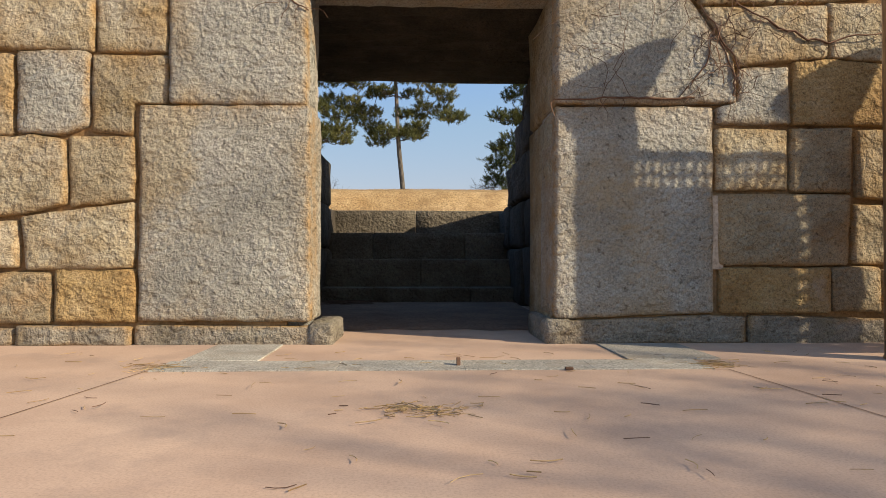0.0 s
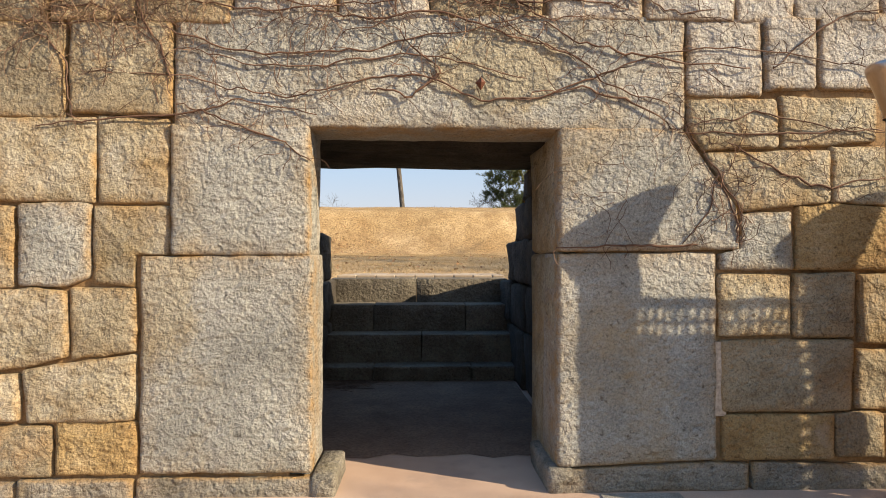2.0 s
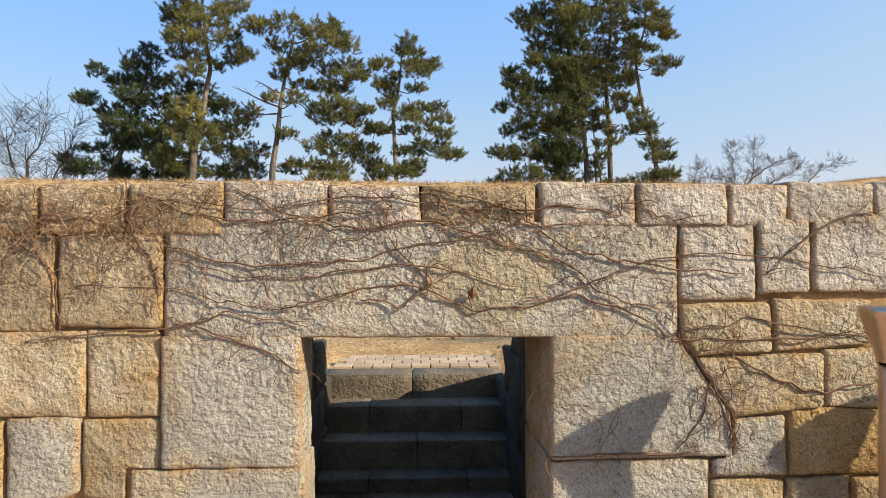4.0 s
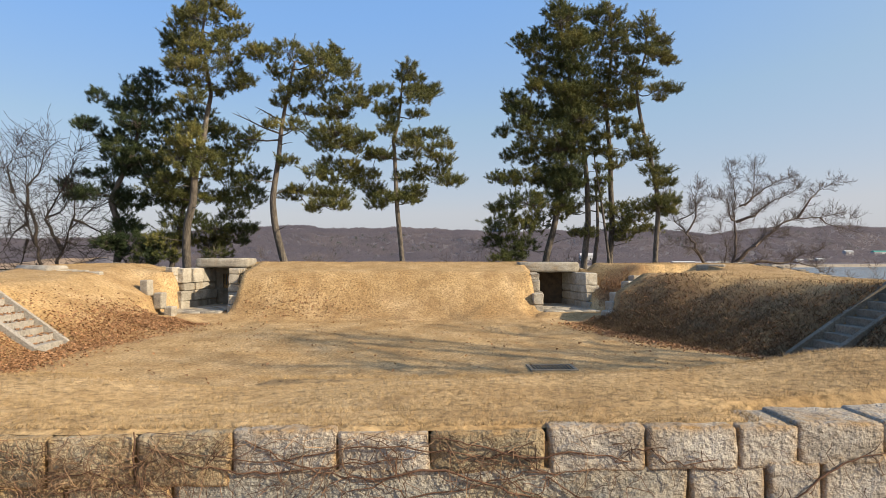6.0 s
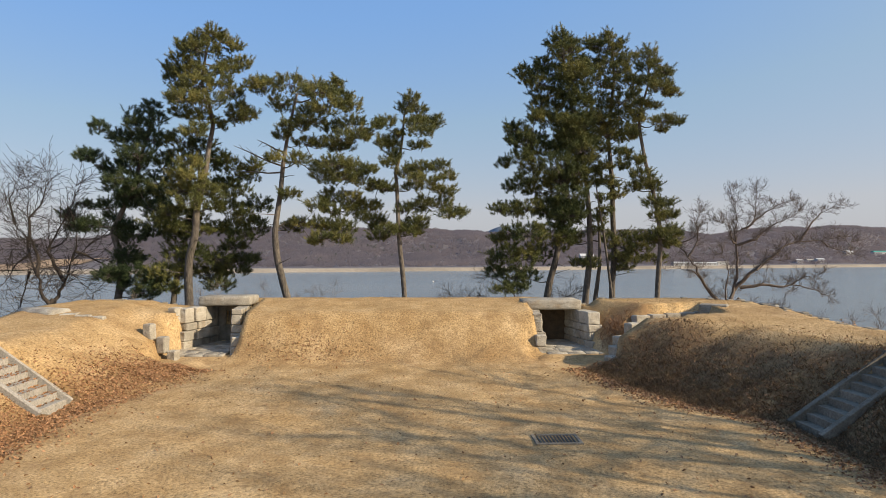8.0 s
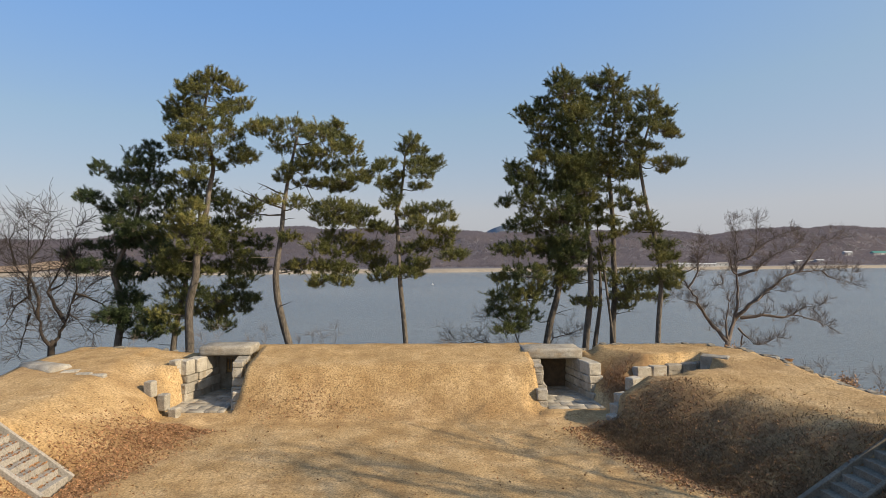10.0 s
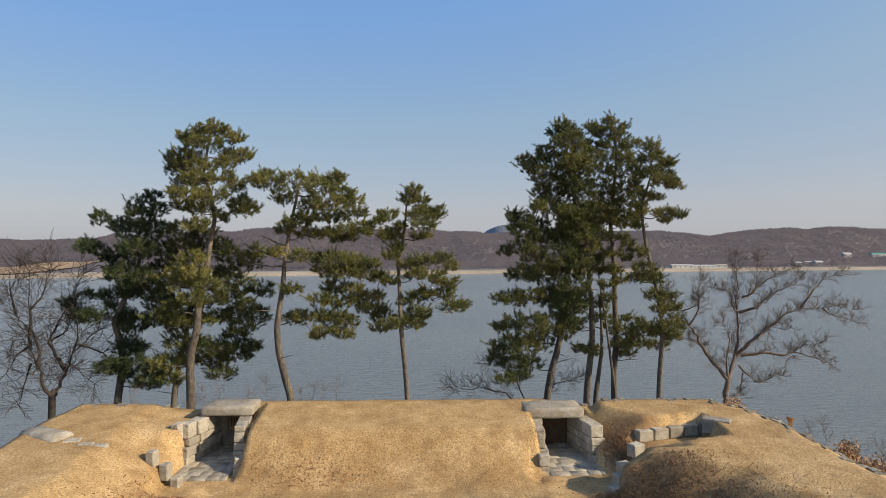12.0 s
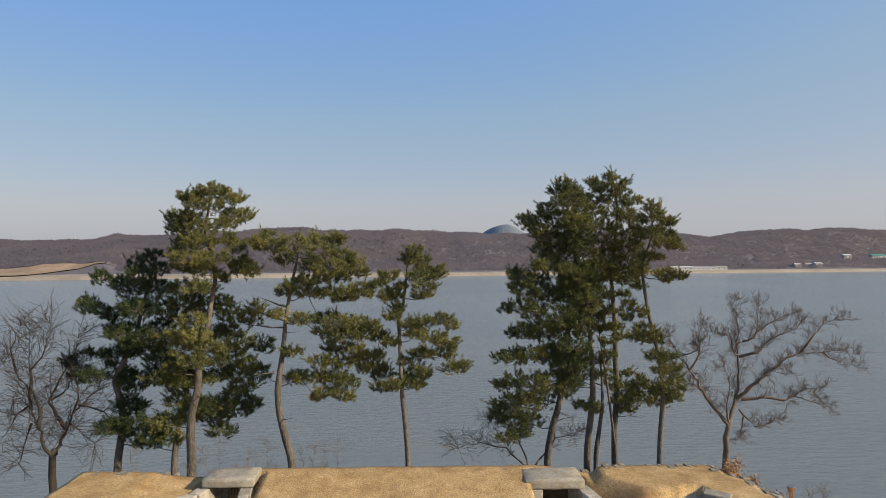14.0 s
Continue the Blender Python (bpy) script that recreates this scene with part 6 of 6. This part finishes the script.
creeper((-2.20, 2.50), (-1.85, 2.48), (-1.51, 2.49), (-1.30, 2.44), (-0.98, 2.35), (-0.68, 2.34), (-0.29, 2.36), (0.04, 2.44), (0.47, 2.53), (0.66, 2.57))
creeper((-1.77, 2.24), (-1.24, 2.21), (-0.98, 2.13), (-0.68, 2.10), (-0.38, 2.19), (-0.02, 2.23), (0.30, 2.11), (0.62, 2.11), (0.96, 2.25), (1.24, 2.36), (1.74, 2.39), (2.15, 2.35), (2.56, 2.27))
creeper((1.34, 1.94), (1.55, 2.00), (1.83, 2.05), (2.21, 1.98), (2.56, 1.94))
creeper((1.37, 1.93), (1.80, 1.94), (2.21, 1.95), (2.53, 1.95))
creeper((0.59, 2.16), (0.89, 2.16), (1.14, 2.08), (1.36, 1.95))
creeper((0.63, 2.55), (0.83, 2.42), (1.08, 2.37), (1.39, 2.31), (1.77, 2.29))
creeper((2.56, 2.63), (2.28, 2.58), (2.12, 2.49), (1.90, 2.29))
creeper((1.42, 1.94), (1.58, 1.73), (1.70, 1.54), (1.71, 1.35))
creeper((0.72, 1.31), (1.08, 1.33), (1.39, 1.32), (1.70, 1.34))
creeper((-1.33, 2.68), (-0.80, 2.63), (-0.32, 2.71), (0.16, 2.67), (0.65, 2.55))
creeper((-2.14, 2.67), (-1.94, 2.56), (-1.74, 2.59), (-1.48, 2.44), (-1.31, 2.24))
creeper((-2.09, 2.51), (-2.03, 2.41), (-1.88, 2.32), (-1.84, 2.00))
creeper((-1.51, 2.77), (-1.52, 2.59), (-1.39, 2.38), (-1.33, 2.18))
creeper((0.04, 2.77), (0.19, 2.61), (0.47, 2.66), (0.65, 2.54), (0.93, 2.56))
creeper((-1.30, 2.06), (-1.12, 2.01), (-0.98, 1.95), (-0.74, 1.86), (-0.60, 1.77))
creeper((-0.56, 2.00), (-0.98, 2.10), (-1.24, 2.01), (-1.74, 1.98), (-2.02, 1.94))
creeper((1.67, 1.88), (1.89, 1.73), (2.18, 1.64), (2.53, 1.70))
creeper((1.59, 1.70), (1.54, 1.51), (1.39, 1.33))
creeper((1.59, 1.70), (1.70, 1.45), (1.67, 1.30))
creeper((-0.32, 2.76), (-0.14, 2.67), (-0.17, 2.53), (-0.44, 2.44))
creeper((-0.14, 2.45), (0.10, 2.24), (-0.08, 2.11), (-0.29, 2.15))
creeper((-0.95, 2.74), (-0.62, 2.58), (-0.30, 2.52), (0.02, 2.58), (0.32, 2.50), (0.60, 2.42), (0.88, 2.30))
creeper((0.30, 2.62), (0.52, 2.46), (0.80, 2.34), (1.02, 2.18), (1.30, 2.10), (1.44, 1.97))
creeper((-1.30, 2.38), (-0.90, 2.27), (-0.52, 2.29), (-0.12, 2.34), (0.22, 2.30), (0.55, 2.22))
creeper((0.05, 2.72), (0.30, 2.70), (0.52, 2.62), (0.80, 2.66), (1.10, 2.60))
creeper((-1.45, 2.72), (-1.15, 2.60), (-0.85, 2.56), (-0.45, 2.60), (-0.05, 2.64))
creeper((1.02, 2.62), (1.18, 2.68), (1.39, 2.56), (1.64, 2.62))


def creeper_mass(label, x0, x1, z0, z1, count, seed, mat=vine_mat):
    rnd = random.Random(seed)
    v, f = [], []
    for _ in range(count):
        p = Vector((rnd.uniform(x0, x1), FRONT - 0.02, rnd.uniform(z0, z1)))
        d = Vector((rnd.gauss(0, 1), 0, rnd.gauss(-0.4, 0.8))).normalized()
        pts = [p.copy()]
        for _ in range(rnd.randint(4, 11)):
            d = (d + Vector((rnd.gauss(0, 0.35), 0, rnd.gauss(-0.08, 0.35)))).normalized()
            p = p + d * 0.04
            p.y = FRONT - rnd.uniform(0.015, 0.075)
            if p.z < 2.772:
                pts.append(p.copy())
        if len(pts) > 2:
            tube(v, f, pts, [rnd.uniform(0.001, 0.0022)] * len(pts), 3)
    tagged(part("creeper_tangle", (v, f), mat), label, "creeper", kind="stuff")


creeper_mass("matted tangle of dry creeper hanging from the coping", -2.5, -1.25, 2.5, 2.8, 105, 1, straw_vine_mat)
creeper_mass("brown dry creeper stems matted under the coping", -2.5, -1.0, 2.45, 2.8, 60, 11)
creeper_mass("dry creeper fringe along the top of the coping", -2.5, 0.9, 2.68, 2.77, 50, 12, straw_vine_mat)
creeper_mass("thin dry creeper web over lintel and coping", -1.2, 1.3, 2.45, 2.8, 55, 2)
creeper_mass("thin dry creeper web over the rubble courses", 1.2, 2.7, 1.6, 2.7, 22, 3)

creeper_mass("thin dry creeper web beside the gate", 0.78, 1.75, 1.35, 1.95, 30, 4)
dead_leaf_mat = surface("dark_dead_leaf", [(0.3, (0.10, 0.035, 0.02)), (0.7, (0.17, 0.07, 0.04))], [(0.3, G(0.7)), (0.7, G(1.2))], 0.7, 0.2, 0.002, 20, 80)
v = [(0.27, FRONT - 0.03, 2.19), (0.30, FRONT - 0.05, 2.215), (0.325, FRONT - 0.035, 2.19), (0.30, FRONT - 0.025, 2.15), (0.30, FRONT - 0.065, 2.185)]
tagged(part("dried_leaf", (v, [(0, 1, 4), (1, 2, 4), (2, 3, 4), (3, 0, 4)]), dead_leaf_mat), "curled rust-red dead leaf caught on the creeper", "leaf")


# ---- grass and leaves ----
def scatter_blades(name, label, count, region, size, seed, mat, lean=0.5):
    rnd = random.Random(seed)
    v, f = [], []
    for _ in range(count):
        x, y = region(rnd)
        if x > 1.9 and y < 3.55 or fort_edge(x, y) > 0 or port_at(x, y) or (-1.25 < x < 1.2 and 5.24 < y < 8.0):
            continue
        z = ground_z(x, y) - 0.01
        h = size * rnd.uniform(0.5, 1.2)
        a = rnd.uniform(0, math.tau)
        w = size * 0.06
        dx, dy = math.cos(a) * w, math.sin(a) * w
        lx, ly = rnd.gauss(0, lean) * h, rnd.gauss(0, lean) * h
        b = len(v)
        v.extend(((x - dx, y - dy, z), (x + dx, y + dy, z), (x + lx, y + ly, z + h)))
        f.append((b, b + 1, b + 2))
    tagged(part(name, (v, f), mat), label, "grass", kind="stuff")


scatter_blades("dry_grass", "short dry straw-coloured grass on the bank top", 150000, lambda r: (r.uniform(-4, 5.5), 3.23 + 2.87 * r.random() ** 1.2), 0.03, 1, blade_mat, 0.9)
scatter_blades("dry_grass", "short dry straw-coloured grass over yard and far banks", 300000, lambda r: (r.uniform(-15, 14.4), 26.7 - 19 * r.random() ** 1.2), 0.055, 2, blade_mat, 0.8)

scatter_blades("dry_weeds", "reddish-brown dead weeds in the hollow beside the gun port", 2200, lambda r: (r.gauss(7.75, 0.45), r.gauss(23.2, 0.6)), 0.17, 21, leaf_mat, 0.8)
scatter_blades("dry_weeds", "tuft of taller brown grass on the bank top", 260, lambda r: (r.gauss(3.1, 0.35), r.gauss(6.2, 0.12)), 0.16, 22, blade_mat, 0.5)


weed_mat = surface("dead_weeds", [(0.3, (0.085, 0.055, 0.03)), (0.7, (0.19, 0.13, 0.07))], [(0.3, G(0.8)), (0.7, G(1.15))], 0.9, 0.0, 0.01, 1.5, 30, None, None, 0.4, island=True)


def weedy_place(r):
    y = r.uniform(11.0, 20.6)
    return right_foot(y) - 0.2 + abs(r.gauss(0, 1.7)), y


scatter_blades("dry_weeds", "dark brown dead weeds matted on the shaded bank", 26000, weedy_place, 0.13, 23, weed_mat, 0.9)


def scatter_leaves(label, count, region, seed, height=None):
    rnd = random.Random(seed)
    v, f = [], []
    for _ in range(count):
        x, y = region(rnd)
        z = (height or ground_z)(x, y) + rnd.uniform(0.004, 0.02)
        s = rnd.uniform(0.028, 0.055)
        m = Matrix.Translation((x, y, z)) @ Euler((rnd.gauss(0, 0.6), rnd.gauss(0, 0.6), rnd.uniform(0, 6.3))).to_matrix().to_4x4()
        b = len(v)
        for p in ((-1, 0, 0), (-0.2, 0.6, 0.25), (1, 0, 0), (-0.2, -0.6, 0.25)):
            v.append(tuple(m @ (Vector(p) * s)))
        f.append((b, b + 1, b + 2))
        f.append((b, b + 2, b + 3))
    tagged(part("leaf_litter", (v, f), leaf_mat), label, "leaf litter", kind="stuff")


def shaded_place(r):
    y = r.uniform(10.5, 20.8)
    return right_foot(y) - 0.8 + r.gauss(0, 0.3) + abs(r.gauss(0, 1.8)), y


def drift_place(r):
    y = r.uniform(11.5, 21.0)
    return left_drift(y) + r.gauss(0, 0.45) - 0.9 * abs(r.gauss(0, 1)) * r.random(), y


scatter_leaves("brown fallen leaves drifted on the lit bank", 12000, drift_place, 5)
scatter_leaves("brown fallen leaves drifted on the shaded bank", 11000, shaded_place, 6)

scatter_leaves("brown fallen leaves strewn over the yard turf", 900, lambda r: (r.uniform(-10, 9), r.uniform(8.5, 22.5)), 7)
scatter_leaves("brown fallen leaves caught on the far bank's slope", 500, lambda r: (r.gauss(-4.5, 1.2), 22.2 + 0.8 * abs(r.gauss(0, 0.5)) + 0.3 * math.sin(r.uniform(0, 6))), 8)
scatter_leaves("brown fallen leaves heaped below the shaded stair", 3000, lambda r: (9.4 + abs(r.gauss(0, 1.0)), r.uniform(9.0, 12.1)), 9)

scatter_leaves("brown fallen leaves lying on the pale stair", 420, lambda r: (-9.9 - 0.26 * (r.randrange(7) + 0.35 + 0.6 * r.random() ** 0.6), 16.7 - 1.2 * r.random() ** 1.8), 15,
               lambda x, y: 1.39 + 0.19 * int((-9.85 - x) / 0.26))

# ---- float on the river ----
buoy = thing("river_buoy", "small white mooring float on the river", "buoy", at=(7.7, 357, -11))
v, f = [], []
tube(v, f, [Vector((0, 0, z)) for z in (-0.3, 0.0, 0.35, 0.6, 0.75)], [0.35, 0.55, 0.6, 0.45, 0.12], 12)
smooth_shade(part("float", (v, f), white_mat, buoy))
v, f = [], []
tube(v, f, [Vector((0, 0, 0.7)), Vector((0, 0, 1.3))], [0.05, 0.04], 6)
part("staff", (v, f), white_mat, buoy)

# ---- pavers of the landing ----
for row in range(4):
    x = -1.05 + 0.12 * (row % 2)
    while x < 1.0:
        w = min(0.235, 1.02 - x)
        o = part("paver", rough_box(x + 0.005, 7.31 + row * 0.2, 0.93, x + w - 0.005, 7.5 + row * 0.2, 1.03 + 0.004 * random.random(), x, 0.002, 0.006, 0), paver_mat, landing)
        x += 0.24
